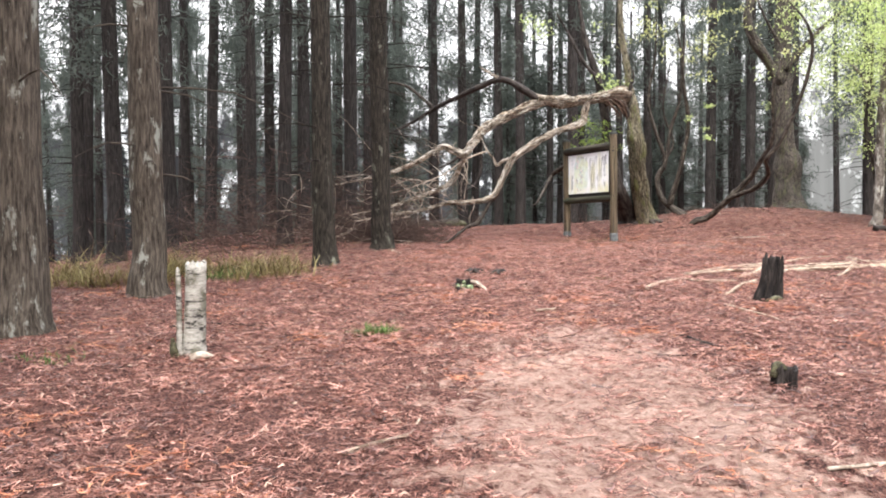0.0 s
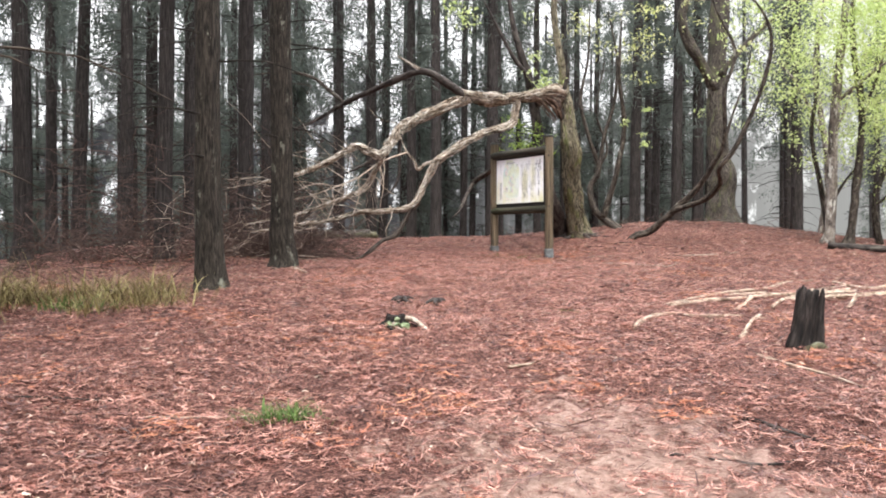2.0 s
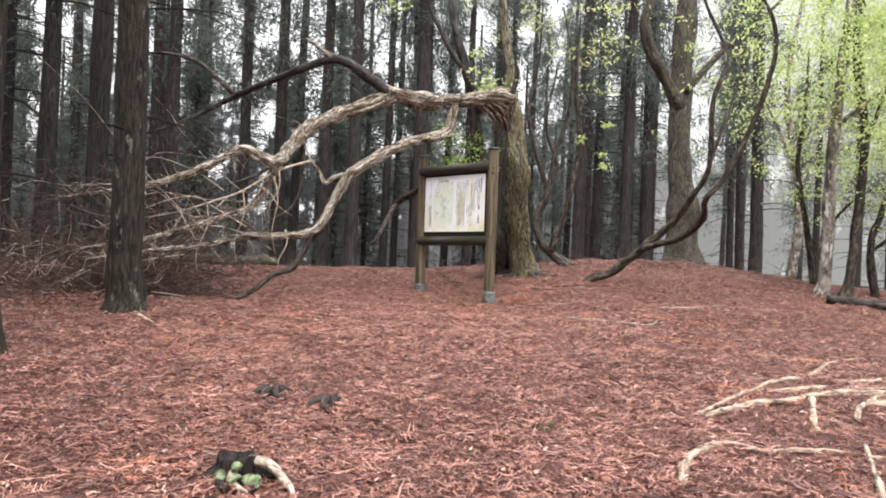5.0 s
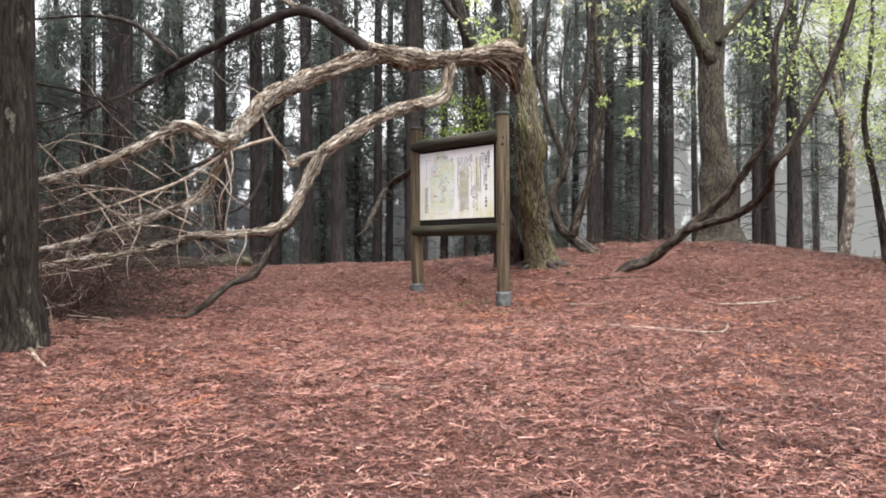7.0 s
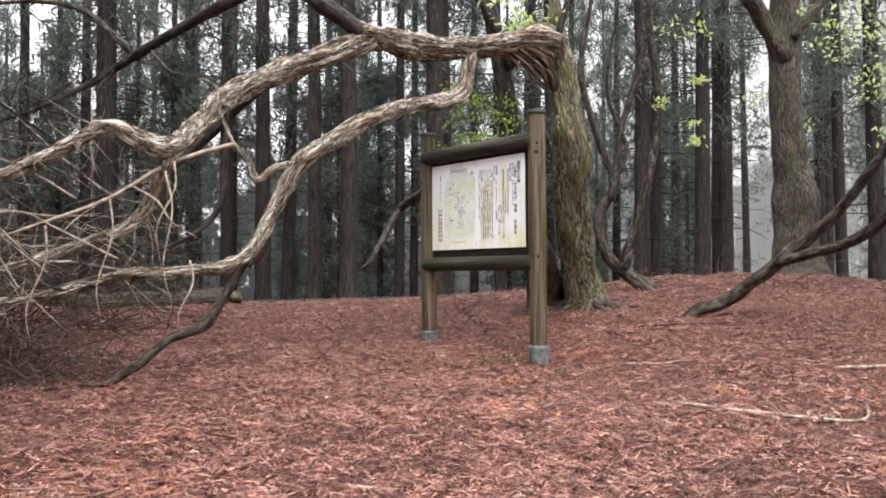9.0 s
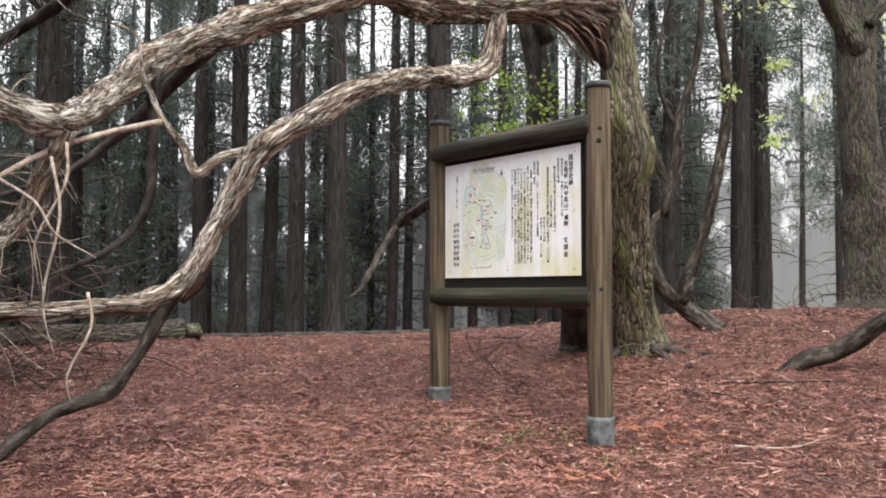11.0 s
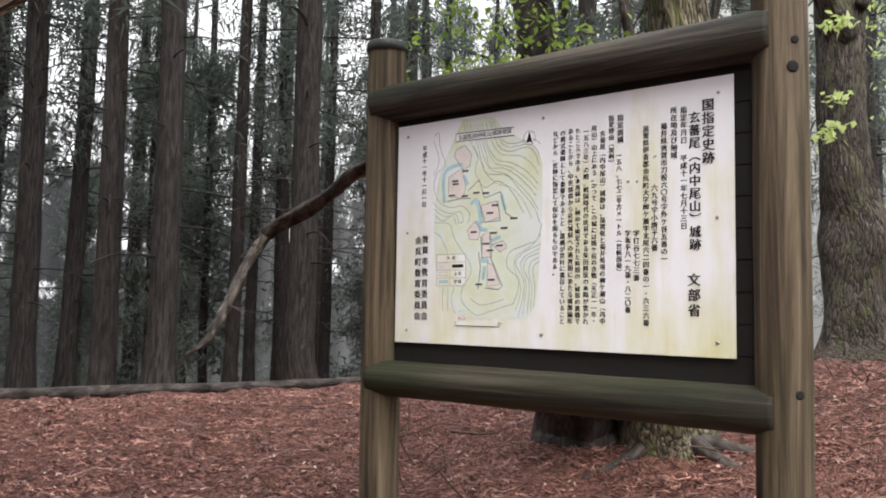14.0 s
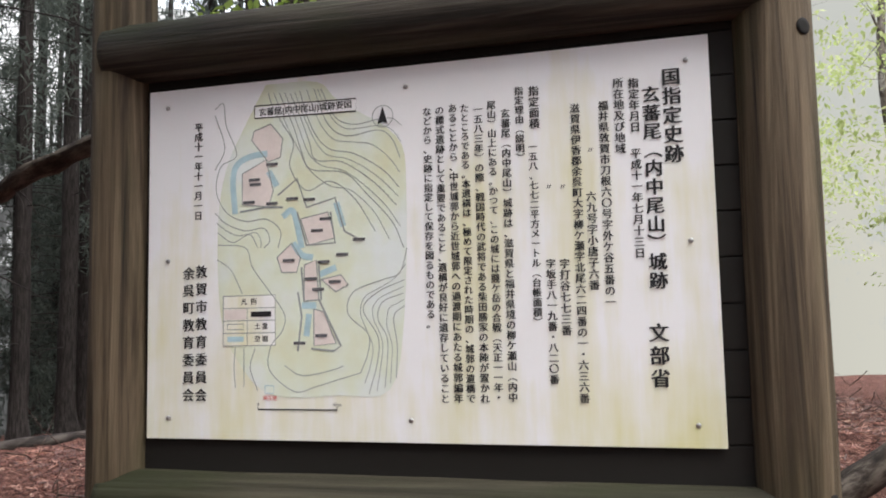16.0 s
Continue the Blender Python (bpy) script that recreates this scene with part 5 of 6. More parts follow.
# ---- stumps, logs, roots and sticks ----
def stump(name, x, y, rad, height, mat, label, lean=(0, 0), jag=0.06, hollow=0.5, seed=0, flare=1.25, seg=26, top_mat=None):
    """A broken stump: flared foot, uneven wall, jagged rim and a sunken heart."""
    r = np.random.default_rng(seed)
    z = gz(x, y) - 0.05
    t = thing(name, x, y, z, label, "tree stump")
    rim = np.array([height * (1 - jag * (1 + noise.noise(Vector((2 * math.cos(a), 2 * math.sin(a), seed))) + 0.5 * r.random())) for a in np.linspace(0, 6.283, seg, False)])
    verts, faces, grain = [], [], []
    rows = 12
    for i in range(rows):
        s = i / (rows - 1)
        for k in range(seg):
            a = 2 * math.pi * k / seg
            h = s * (rim[k] + 0.05)
            q = rad * (1 + (flare - 1) * math.exp(-5 * s)) * (1 + 0.1 * noise.noise(Vector((1.6 * math.cos(a), 1.6 * math.sin(a), 2 * s + seed))) + 0.05 * math.sin(5 * a + seed) * math.exp(-3 * s))
            verts.append((q * math.cos(a) + lean[0] * h, q * math.sin(a) + lean[1] * h, h))
            grain.append((rad * math.cos(a) + seed, rad * math.sin(a), h))
    for k in range(seg):
        a = 2 * math.pi * k / seg
        h = rim[k] + 0.05 - 0.01
        verts.append((rad * 0.72 * math.cos(a) + lean[0] * h, rad * 0.72 * math.sin(a) + lean[1] * h, h))
        grain.append((rad * 0.7 * math.cos(a) + seed, rad * 0.7 * math.sin(a), h))
    for k in range(seg):
        a = 2 * math.pi * k / seg
        h = min(rim) - hollow * height * 0.3
        verts.append((rad * 0.5 * math.cos(a) + lean[0] * h, rad * 0.5 * math.sin(a) + lean[1] * h, h))
        grain.append((rad * 0.5 * math.cos(a) + seed, rad * 0.5 * math.sin(a), h))
    for i in range(rows + 1):
        for k in range(seg):
            k2 = (k + 1) % seg
            faces.append((i * seg + k, i * seg + k2, (i + 1) * seg + k2, (i + 1) * seg + k))
    faces.append(tuple((rows + 1) * seg + k for k in range(seg)))
    link_mesh("trunk", verts, faces, mat, t, grain=grain)
    return t


birch_stump = stump("birch_stump", -1.86, 8.17, 0.088, 0.84, M_BIRCH, "white birch stump with black marks and peeling bark", (0.03, 0), 0.05, 0.3, 3, 1.3)
v, f, g = tube([(-0.1, -0.05, 0.0, 0.035), (-0.105, -0.05, 0.3, 0.028), (-0.112, -0.045, 0.6, 0.024), (-0.12, -0.04, 0.76, 0.016), (-0.122, -0.04, 0.8, 0.006)], 8, 4, 0.3, 0.15, 4, 4)
link_mesh("bark_slab", v, f, M_BIRCH, birch_stump, "split slab of birch wood", grain=g)
v, f, g = tube([(0.03, -0.14, 0.03, 0.04), (0.12, -0.16, 0.06, 0.035), (0.22, -0.14, 0.05, 0.012)], 8, 4, 0.4, 0.1, 4, 6)
link_mesh("bark_scrap", v, f, M_PALE, birch_stump, "pale scrap of fallen bark", grain=g)
v, f, g = tube([(-0.12, -0.07, 0.02, 0.04), (-0.15, -0.08, 0.1, 0.035), (-0.16, -0.07, 0.2, 0.015)], 8, 4, 0.4, 0.1, 4, 7)
link_mesh("moss_lump", v, f, M_MOSS, birch_stump, "green moss at the foot", grain=g)

black = stump("charred_stump", 3.93, 10.68, 0.095, 0.56, M_CHAR, "blackened leaning stump with a split hollow top", (0.13, 0.0), 0.1, 0.8, 9, 1.45)
for k, (dx, dy, hh) in enumerate(((-0.1, -0.08, 0.53), (0.09, -0.06, 0.5), (0.02, 0.09, 0.5))):
    v, f, g = tube([(dx * 1.2, dy, 0.02, 0.055), (dx + 0.04, dy, 0.25, 0.042), (dx + 0.075, dy, hh, 0.022), (dx + 0.08, dy, hh + 0.06, 0.006)], 8, 4, 0.4, 0.2, 4, 20 + k)
    link_mesh("slab", v, f, M_CHAR, black, "jagged blackened slab of wood", grain=g)
v, f, g = tube([(-0.06, -0.2, 0.02, 0.05), (0.05, -0.21, 0.06, 0.055), (0.14, -0.17, 0.03, 0.03)], 8, 4, 0.4, 0.2, 4, 24)
link_mesh("moss_lump", v, f, M_MOSS, black, "grey-green lichen at the foot", grain=g)

mossy = stump("mossy_stump", 2.6, 6.77, 0.085, 0.2, M_CHAR, "small rotten stump capped with green moss", (0.05, 0), 0.25, 0.3, 13, 1.35)
v, f, g = tube([(-0.09, -0.05, 0.12, 0.02), (-0.06, -0.03, 0.17, 0.032), (-0.02, 0.0, 0.175, 0.03), (0.03, 0.02, 0.165, 0.012)], 9, 4, 0.7, 0.15, 4, 25)
link_mesh("moss_cap", v, f, M_MOSS, mossy, "bright green moss cap", grain=g)


def lying(name, pts, mat, label, category, rads, seed, seg=8, rough=0.25, sink=0.35, arch=0.0):
    """A root, stick or log that lies along the ground through plan points."""
    x0, y0 = pts[0]
    b = (x0, y0, gz(x0, y0))
    t = thing(name, *b, label, category)
    n = len(pts)
    rows = []
    for k, (x, y) in enumerate(pts):
        r = rads[0] + (rads[1] - rads[0]) * k / (n - 1)
        rows.append((x, y, gz(x, y) + r * (1 - 2 * sink) + arch * math.sin(math.pi * k / (n - 1)), r))
    v, f, g = tube(rows, seg, 6, rough, 0.06, 4, seed, base=b)
    link_mesh("wood", v, f, mat, t, grain=g)
    return t


ROOTS = [([(2.83, 11.79), (3.1, 12.2), (3.42, 12.38), (3.6, 12.2), (3.81, 12.26), (4.1, 12.22), (4.5, 12.05)], 0.038, 0.014),
         ([(3.73, 13.17), (4.32, 13.51), (4.7, 13.61), (4.99, 13.76), (5.34, 13.87), (5.77, 13.8), (6.5, 13.9)], 0.03, 0.04),
         ([(4.97, 13.69), (4.74, 13.34), (4.5, 13.0), (4.34, 12.73)], 0.035, 0.03), ([(4.77, 13.93), (5.33, 14.07), (5.86, 14.03), (6.6, 14.2)], 0.028, 0.03),
         ([(3.71, 13.23), (4.58, 13.94), (5.3, 14.5), (6.08, 14.44), (7.0, 14.9)], 0.024, 0.03), ([(5.29, 13.44), (6.0, 13.53), (6.76, 13.67), (7.8, 14.2)], 0.045, 0.05),
         ([(6.97, 15.18), (7.08, 14.61), (7.46, 14.7), (8.3, 15.2)], 0.035, 0.03), ([(4.93, 13.09), (5.2, 13.4), (5.57, 13.67)], 0.03, 0.035),
         ([(3.62, 11.17), (4.0, 11.75), (4.43, 12.38)], 0.032, 0.02), ([(6.28, 13.56), (6.0, 13.2), (5.7, 12.81)], 0.03, 0.02), ([(5.6, 14.6), (6.4, 15.3), (7.4, 15.6)], 0.03, 0.02)]
for k, (pts, ra, rb) in enumerate(ROOTS):
    tagged(lying("tree_root", pts, M_ROOT, "bleached bare root snaking over the ground", "root", (ra * 0.75, rb * 0.75), 60 + k, 11, 0.8, 0.3), group="bare roots on the slope")
STICKS = [([(-0.2, 5.42), (0.0, 5.72), (0.13, 5.88), (0.17, 6.24)], 0.016, M_ROOT), ([(1.25, 10.09), (1.44, 10.2), (1.6, 10.45)], 0.014, M_ROOT), ([(3.3, 10.4), (3.44, 9.95), (3.6, 9.7), (3.55, 9.13)], 0.016, M_ROOT),
          ([(4.63, 18.86), (4.91, 18.34), (5.26, 18.12), (5.62, 18.03), (5.91, 18.39)], 0.018, M_PALE), ([(3.84, 14.98), (3.65, 14.71), (3.58, 14.47), (3.64, 14.2)], 0.016, M_BRUSH), ([(1.35, 16.6), (1.59, 16.93), (1.8, 16.95)], 0.012, M_PALE),
          ([(1.8, 16.38), (2.02, 16.46), (2.14, 16.86)], 0.012, M_PALE), ([(2.4, 8.6), (2.55, 8.3), (2.68, 8.0)], 0.014, M_DARK), ([(1.9, 16.3), (2.2, 16.2), (2.6, 16.35)], 0.01, M_PALE), ([(2.0, 17.2), (2.3, 17.1), (2.55, 17.25)], 0.011, M_PALE),
          ([(-1.2, 8.9), (-0.7, 8.95), (-0.2, 8.8)], 0.009, M_PALE), ([(-2.6, 9.4), (-2.1, 9.5), (-1.5, 9.45)], 0.009, M_DARK), ([(0.6, 4.0), (1.0, 4.2), (1.4, 4.1)], 0.011, M_DARK), ([(2.2, 5.2), (2.7, 5.25), (3.1, 5.1)], 0.012, M_PALE), ([(1.7, 8.0), (2.1, 7.8), (2.4, 7.9)], 0.01, M_DARK),
          ([(5.2, 22.0), (5.5, 21.7), (5.7, 21.3)], 0.014, M_DARK), ([(5.6, 22.1), (6.0, 21.8), (6.5, 21.6)], 0.014, M_DARK), ([(4.9, 20.6), (5.2, 20.4), (5.6, 20.5)], 0.011, M_PALE), ([(6.5, 19.6), (7.1, 19.5), (7.7, 19.7)], 0.016, M_PALE), ([(3.6, 18.4), (4.1, 18.5), (4.5, 18.35)], 0.01, M_DARK)]
for k, (pts, rad, mat) in enumerate(STICKS):
    tagged(lying("stick", pts, mat, "bare crooked stick lying on the needle litter", "stick", (rad, rad * 0.5), 90 + k, 7, 0.35, 0.1), group="sticks on the ground")
for k, (x, y, rad, hh, mat, label) in enumerate(((0.46, 12.04, 0.1, 0.19, M_CHAR, "ragged rotten stump with pale green lichen"), (0.65, 13.95, 0.07, 0.08, M_DARK, "dark rotten stump sunk in the litter"), (1.03, 13.52, 0.05, 0.09, M_DARK, "small dark rotten stump in the litter"))):
    st = stump("rotten_stump", x, y, rad, hh, mat, label, (0.1, 0), 0.3, 0.8, 70 + k, 1.6, 18)
    r = np.random.default_rng(170 + k)
    for q in range(6):
        a, ln = q * 1.05 + r.normal(0, 0.3), r.uniform(0.06, 0.17)
        v, f, g = tube([(math.cos(a) * rad * 0.7, math.sin(a) * rad * 0.7, 0.1, 0.028), (math.cos(a) * (rad + ln * 0.5), math.sin(a) * (rad + ln * 0.5), 0.07, 0.02), (math.cos(a + 0.3) * (rad + ln), math.sin(a + 0.3) * (rad + ln), 0.045, 0.007)], 7, 4, 0.5, 0.1, 4, 180 + q)
        link_mesh("root", v, f, M_PALE if q == 5 and k == 0 else mat, st, grain=g)
    if k == 0:
        for lx, ly, lz, lr in ((-0.06, -0.13, 0.08, 0.026), (0.01, -0.16, 0.09, 0.03), (0.07, -0.14, 0.08, 0.025), (0.02, -0.12, 0.14, 0.022), (0.11, -0.16, 0.06, 0.024)):
            v, f, g = tube([(lx - lr, ly, lz - lr, lr * 0.3), (lx - lr * 0.3, ly - 0.01, lz, lr), (lx + lr * 0.6, ly, lz + lr * 0.4, lr * 0.9), (lx + lr * 1.3, ly + 0.01, lz, lr * 0.2)], 10, 5, 1.1, 0.5, 5, 190 + int(100 * lx))
            link_mesh("lichen", v, f, M_LICHEN, st, "pale green lichen lump", grain=g)
        v, f, g = tube([(0.08, 0.0, 0.14, 0.03), (0.19, -0.06, 0.12, 0.026), (0.27, -0.2, 0.07, 0.022), (0.3, -0.34, 0.05, 0.012)], 8, 5, 0.4, 0.15, 4, 191)
        link_mesh("root", v, f, M_PALE, st, "bleached bent root", grain=g)
lying("fallen_log", [(-1.85, 26.2), (-1.05, 26.7), (-0.25, 27.0), (0.42, 27.2)], M_OLD, "pale fallen log with a mossy sawn end", "log", (0.13, 0.17), 123, 14, 0.15, 0.15)
lying("fallen_log", [(-2.4, 28.6), (0.5, 28.7), (3.2, 28.5), (5.6, 28.3)], M_DARK, "long dark fallen trunk lying behind the rise", "log", (0.085, 0.06), 124, 12, 0.3, 0.1)
lying("fallen_log", [(9.9, 20.2), (10.6, 19.75), (11.6, 19.2), (12.6, 18.9)], M_DARK, "dark fallen log at the edge of the open ground", "log", (0.07, 0.1), 125, 10, 0.2, 0.1)
lying("moss_clump", [(0.46, 27.16), (0.55, 27.2), (0.63, 27.24)], M_MOSS, "yellow-green moss clump on the log end", "moss", (0.1, 0.11), 126, 12, 0.6, 0.05)
lying("tree_root", [(-1.05, 18.35), (-0.9, 18.0), (-0.72, 17.6)], M_ROOT, "white bare root at the foot of a cedar", "root", (0.03, 0.012), 127, 8, 0.3, 0.1)


# ---- brush under the limb, grass, fallen leaves ----
def brush(name, count, cx, cy, sx, sy, lo, hi, length, rad, mat, seed, label, flat=0.35):
    r = np.random.default_rng(seed)
    out = []
    for _ in range(count):
        x, y = cx + sx * max(-1.6, min(1.6, r.normal())), cy + sy * max(-1.8, min(1.8, r.normal()))
        z = gz(x, y) + r.uniform(lo, hi) * abs(r.normal()) * 0.7 + 0.02
        az = r.uniform(0, 6.28)
        d = np.array([math.cos(az), math.sin(az) * 0.6, r.normal() * flat])
        ln = length * r.uniform(0.4, 1.3)
        p = np.array([x, y, z])
        rows = []
        for s in range(4):
            q = p + d * ln * s / 3 + r.normal(0, 0.1 * min(1.0, length), 3)
            q[2] = max(q[2], gz(q[0], q[1]) + 0.01)
            rows.append((*q, rad * (1 - 0.25 * s)))
        out.append(tube(rows, 4, 2))
    v, f, g = joined(out)
    ob = link_mesh(name, v, f, mat, grain=g)
    return tagged(ob, label, "brushwood", kind="stuff")


brush("brushwood", 900, -3.4, 20.6, 1.5, 1.0, 0.1, 1.9, 1.0, 0.008, M_BRUSH, 140, "heap of thin reddish dead brushwood under the limb")
brush("brushwood", 420, -1.7, 20.9, 0.6, 0.4, 0.05, 0.8, 0.7, 0.007, M_BRUSH, 141, "low tangle of dead brown brushwood")
brush("brushwood", 60, -2.5, 20.3, 1.1, 0.4, 0.2, 1.5, 0.9, 0.007, M_PALE, 142, "bleached dead branches among the brush")
brush("brushwood", 420, -1.6, 23.6, 1.0, 0.6, 0.1, 2.3, 1.0, 0.009, M_BRUSH, 145, "dark reddish thicket of dead brush behind the limb")
brush("brushwood", 700, -1.0, 20.7, 0.65, 0.35, 0.03, 0.75, 0.5, 0.0045, M_BRUSH, 146, "fine reddish twigs massed below the hanging limb")
brush("brushwood", 160, -5.2, 17.5, 1.6, 2.0, 0.1, 1.5, 1.2, 0.008, M_BRUSH, 143, "thin brown brush at the edge of the wood")
brush("brushwood", 120, 8.0, 24.5, 2.5, 1.2, 0.0, 0.25, 0.7, 0.006, M_BRUSH, 144, "scattered low twigs on the mound")


def grass(name, count, cx, cy, sx, sy, height, mat, seed, label, lean=1.5, width=0.006):
    r = np.random.default_rng(seed)
    verts, faces = [], []
    knots = np.stack([cx + sx * r.normal(0, 1, 26), cy + sy * r.normal(0, 1, 26)], -1)
    for _ in range(count):
        kx, ky = knots[int(r.integers(0, 26))]
        x, y = kx + min(0.16, sx) * r.normal(), ky + min(0.16, sy) * r.normal()
        z = gz(x, y) - 0.01
        az, h, ln = r.uniform(0, 6.28), height * (0.45 + 0.9 * abs(math.sin(7 * kx + 3 * ky))) * r.uniform(0.35, 1.25), lean * r.uniform(0.2, 1.6)
        dx, dy = math.cos(az), math.sin(az)
        w = width * r.uniform(0.7, 1.5)
        o = len(verts)
        for s in (0, 0.5, 0.85, 1.0):
            k = ln * h * s * s
            ww = w * (1 - 0.92 * s ** 2)
            verts += [(x + dx * k - dy * ww, y + dy * k + dx * ww, z + h * s * (1 - 0.25 * ln * s)), (x + dx * k + dy * ww, y + dy * k - dx * ww, z + h * s * (1 - 0.25 * ln * s))]
        faces += [(o + 2 * i, o + 2 * i + 1, o + 2 * i + 3, o + 2 * i + 2) for i in range(3)]
    return tagged(link_mesh(name, verts, faces, mat, None, "", False), label, "grass", kind="stuff")


grass("dry_grass", 1600, -5.0, 13.6, 1.1, 0.7, 0.5, M_GRASS, 150, "tall dry yellow-brown grass between the cedars")
grass("dry_grass", 900, -3.0, 14.6, 0.55, 0.5, 0.36, M_GRASS, 151, "tall dry grass beside the brush")
grass("dry_grass", 1200, -6.5, 11.0, 1.0, 1.5, 0.45, M_GRASS, 152, "dry grass at the edge of the wood")
grass("green_grass", 260, -0.33, 8.75, 0.09, 0.06, 0.1, M_GREEN_GRASS, 153, "small tuft of green grass", 1.2, 0.004)
grass("green_grass", 90, -2.95, 7.9, 0.12, 0.08, 0.09, M_GREEN_GRASS, 154, "small tuft of yellow-green grass", 1.2, 0.004)
grass("green_grass", 120, -3.1, 13.6, 0.14, 0.1, 0.2, M_GREEN_GRASS, 155, "green tuft among the dry grass", 0.9)
grass("green_grass", 160, 3.65, 21.3, 0.22, 0.1, 0.06, M_GREEN_GRASS, 156, "low green moss and grass below the sign", 1.3, 0.005)
grass("green_grass", 60, 3.05, 21.6, 0.1, 0.06, 0.07, M_GREEN_GRASS, 157, "few green blades by a post", 1.2, 0.005)
grass("green_grass", 160, 4.25, 20.75, 0.15, 0.12, 0.05, M_GREEN_GRASS, 158, "green moss at the foot of a post", 1.3, 0.005)
grass("green_grass", 120, 2.5, 12.9, 0.06, 0.05, 0.05, M_GREEN_GRASS, 159, "tiny green tuft in the litter", 1.2, 0.004)


def litter(name, count, mat, seed, label, length, width, teeth, where, lift=0.012):
    """Fallen sprigs: a curved stem with slanting side needles, lying loosely on the ground."""
    r = np.random.default_rng(seed)
    xy = where(r, count)
    x, y = xy[:, 0], xy[:, 1]
    n = len(x)
    z = ground_z(x, y) + lift * r.uniform(0.2, 1.6, n)
    az = r.uniform(0, 2 * math.pi, n)
    L = length * r.uniform(0.45, 1.5, n)
    W = width * r.uniform(0.6, 1.4, n)
    bend = r.normal(0, 1.0, n)
    pitch = r.normal(0, 0.2, n)
    quads = []

    def strip(p0, p1, w):
        d = p1 - p0
        s = np.stack([-d[:, 1], d[:, 0], np.zeros(n)], -1)
        s /= np.linalg.norm(s, axis=1)[:, None] + 1e-9
        s[:, 2] = r.normal(0, 0.5, n)
        quads.append(np.stack([p0 + s * w[:, None], p0 - s * w[:, None], p1 - s * w[:, None] * 0.5, p1 + s * w[:, None] * 0.5], 1))

    o = np.stack([x, y, z], -1)
    h1 = np.stack([np.cos(az), np.sin(az), pitch], -1)
    h2 = np.stack([np.cos(az + bend), np.sin(az + bend), -pitch * 0.6], -1)
    a, m = o - h1 * L[:, None] * 0.5, o + np.array([0, 0, 0.008])
    e = o + h2 * L[:, None] * 0.5
    strip(a, m, W)
    strip(m, e, W)
    for k in range(teeth):
        side = 1 if k % 2 else -1
        s = (k + 0.7) / (teeth + 0.4)
        p = np.where(s < 0.5, 1, 0) * (a + (m - a) * 2 * s) + np.where(s < 0.5, 0, 1) * (m + (e - m) * (2 * s - 1))
        ang = az + bend * s + side * r.uniform(0.5, 0.9, n)
        t = np.stack([np.cos(ang), np.sin(ang), r.normal(0.05, 0.25, n)], -1) * (L * r.uniform(0.18, 0.36, n))[:, None]
        strip(p, p + t, W * 0.9)
    V = np.concatenate([q[:, None] for q in quads], 1).reshape(-1, 3)
    me = bpy.data.meshes.new(name)
    nf = len(V) // 4
    me.vertices.add(len(V))
    me.vertices.foreach_set("co", V.astype(np.float32).ravel())
    me.loops.add(nf * 4)
    me.loops.foreach_set("vertex_index", np.arange(nf * 4, dtype=np.int32))
    me.polygons.add(nf)
    me.polygons.foreach_set("loop_start", np.arange(0, nf * 4, 4, dtype=np.int32))
    me.update(calc_edges=True)
    me.materials.append(mat)
    return tagged(new(name, me), label, "leaf litter", kind="stuff")


def bare(x, y):
    """How bare the trodden strip is at a place, 0 to 1."""
    q = np.hypot((x - 1.35) * 0.6, (y - 6.2) * 0.2)
    w = 0.5 + 0.5 * np.sin(5.3 * x + 2.1 * np.sin(3.7 * y)) * np.sin(4.9 * y + 2.3 * np.sin(4.1 * x))
    return np.clip((1.25 - q) * 1.5, 0, 1) * np.clip(0.45 + 0.75 * w, 0, 1)


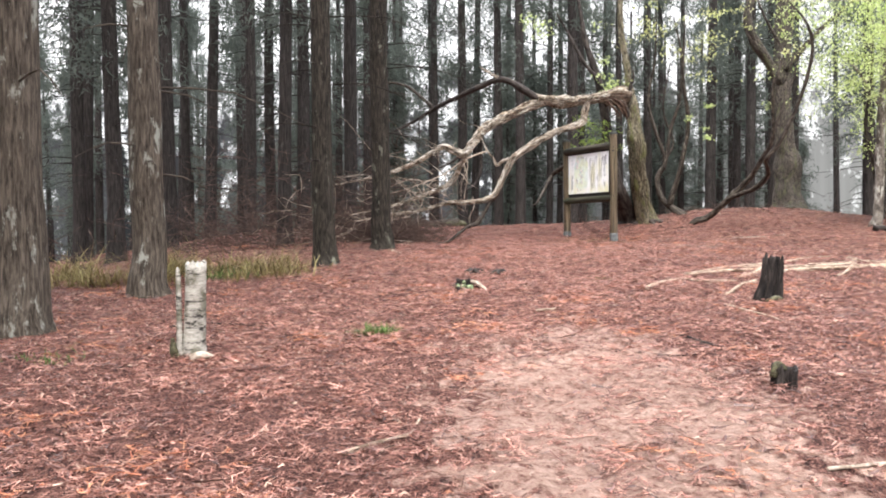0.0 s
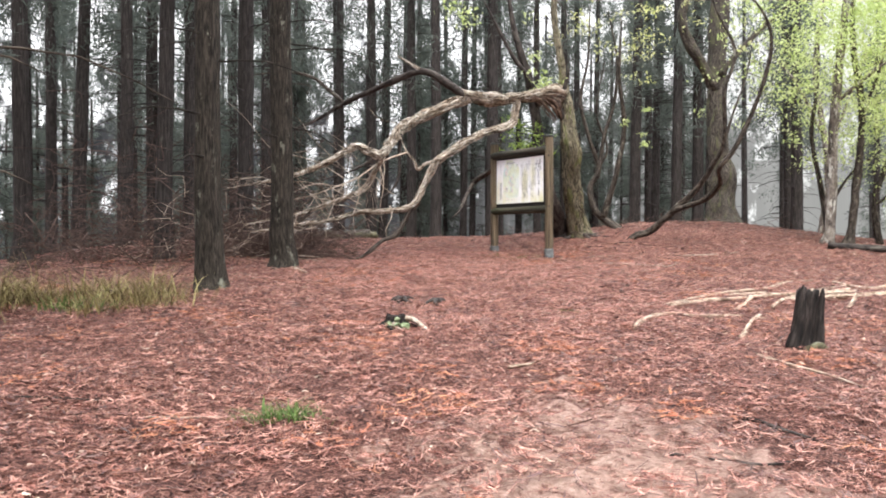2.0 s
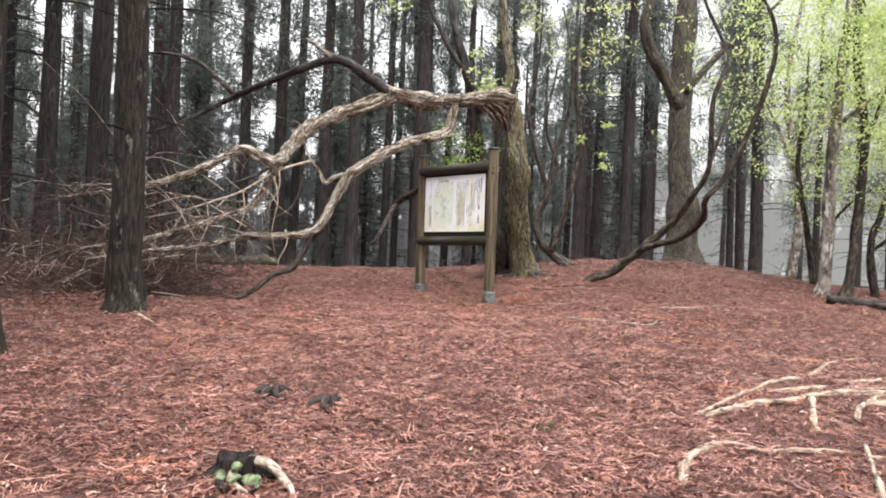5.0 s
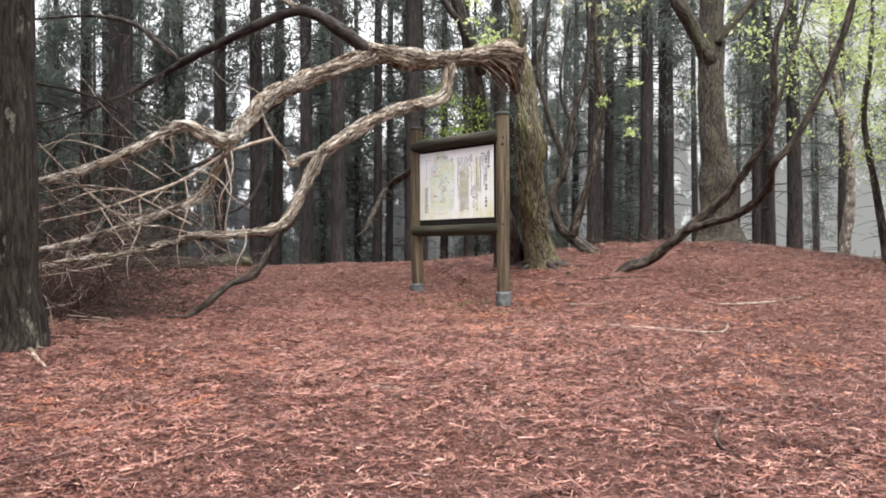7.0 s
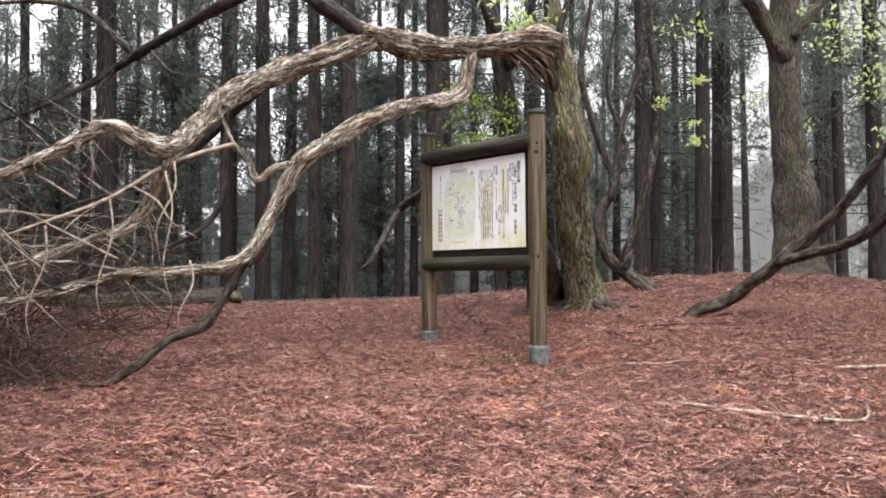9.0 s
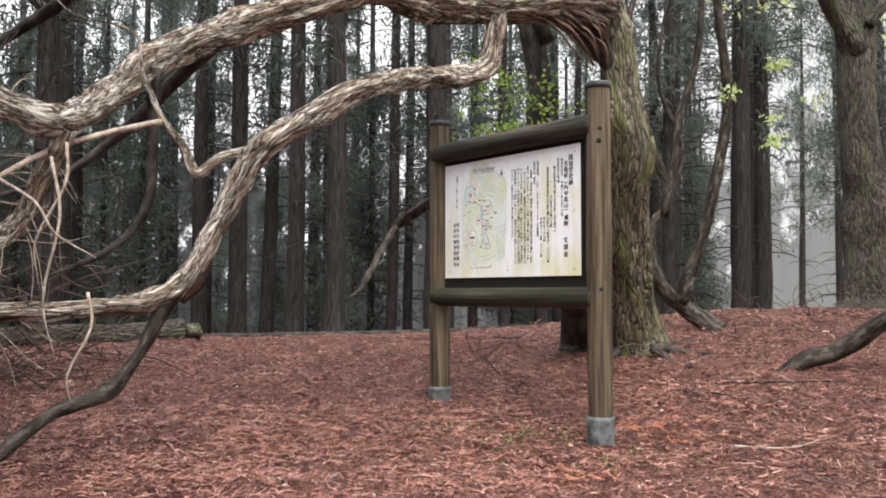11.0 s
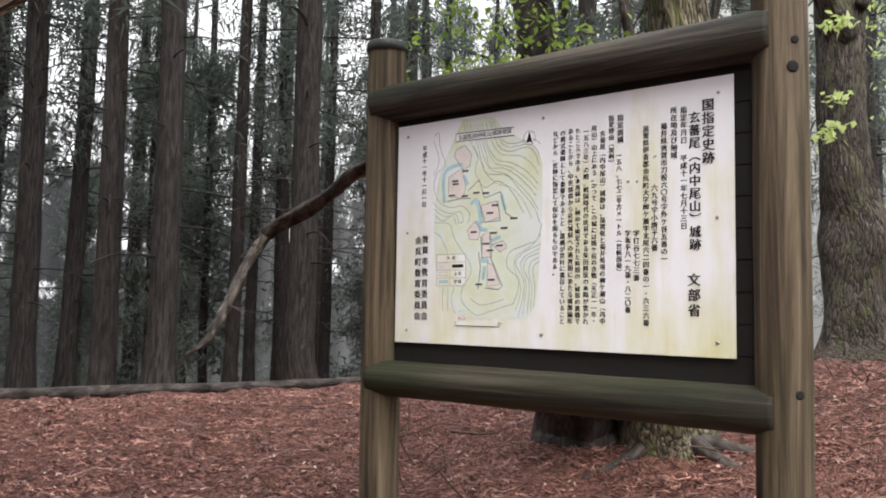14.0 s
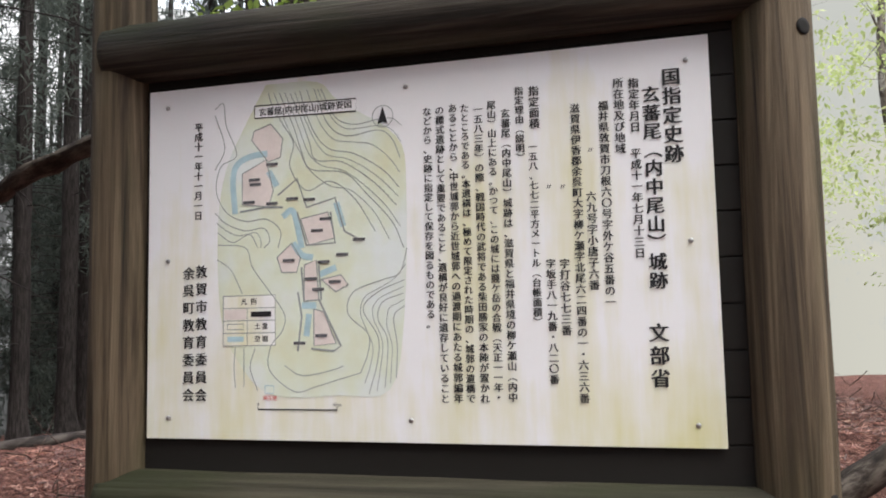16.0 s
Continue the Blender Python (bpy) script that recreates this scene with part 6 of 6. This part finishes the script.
def cover(x, y):
    """How thick the litter lies: drifts and thin places, 0.25 to 1."""
    a = np.sin(1.7 * x + 1.3 * np.sin(1.1 * y)) * np.sin(1.5 * y + 1.2 * np.sin(1.4 * x))
    b = np.sin(4.3 * x + 1.9 * np.sin(2.7 * y)) * np.sin(3.9 * y + 1.6 * np.sin(3.6 * x))
    return np.clip(0.62 + 0.3 * a + 0.3 * b, 0.25, 1)


def on_slope(r, n):
    x, y = r.uniform(-7.5, 11.5, 4 * n), r.uniform(1.8, 27.5, 4 * n)
    keep = r.random(4 * n) < (1 - bare(x, y) * 0.72) * cover(x, y)
    return np.stack([x, y], -1)[keep][:n]


def near_path(r, n):
    y = r.uniform(2.2, 22.5, 4 * n)
    x = 0.1 + 0.1 * y + r.normal(0, 2.3, 4 * n)
    keep = r.random(4 * n) < (1 - bare(x, y) * 0.7) * cover(x, y)
    return np.stack([x, y], -1)[keep][:n]


def clumps(r, n):
    c = np.stack([r.uniform(-4.5, 7, 90), r.uniform(2.5, 22, 90)], -1)
    c[:5] = [(-2.2, 6.05), (0.26, 11.13), (-0.06, 11.22), (-1.6, 4.6), (-1.2, 5.2)]
    return c[r.integers(0, 90, n)] + r.normal(0, 0.2, (n, 2))


litter("needle_litter", 47000, M_SPRIG, 160, "reddish fallen cedar sprigs covering the slope", 0.115, 0.0026, 7, on_slope, 0.014)
litter("needle_litter", 34000, M_SPRIG, 161, "reddish fallen cedar sprigs beside the trodden way", 0.085, 0.0021, 7, near_path, 0.012)
litter("rotting_litter", 26000, M_SPRIG_DARK, 162, "dark rotting needles and twigs", 0.12, 0.0046, 3, on_slope, 0.016)
litter("leaf_scraps", 9000, M_CHIP, 163, "pale scraps of bark and dry leaf", 0.05, 0.005, 0, on_slope, 0.02)
litter("twig_litter", 3200, M_SPRIG_DARK, 166, "thin dark dead twigs strewn over the needles", 0.3, 0.0042, 1, on_slope, 0.03)
litter("cedar_fronds", 9000, M_SPRIG, 165, "feathery reddish fallen cedar fronds", 0.19, 0.0024, 14, near_path, 0.022)
litter("orange_fronds", 1500, M_ORANGE, 164, "bright orange dried cedar fronds", 0.17, 0.003, 8, clumps, 0.022)
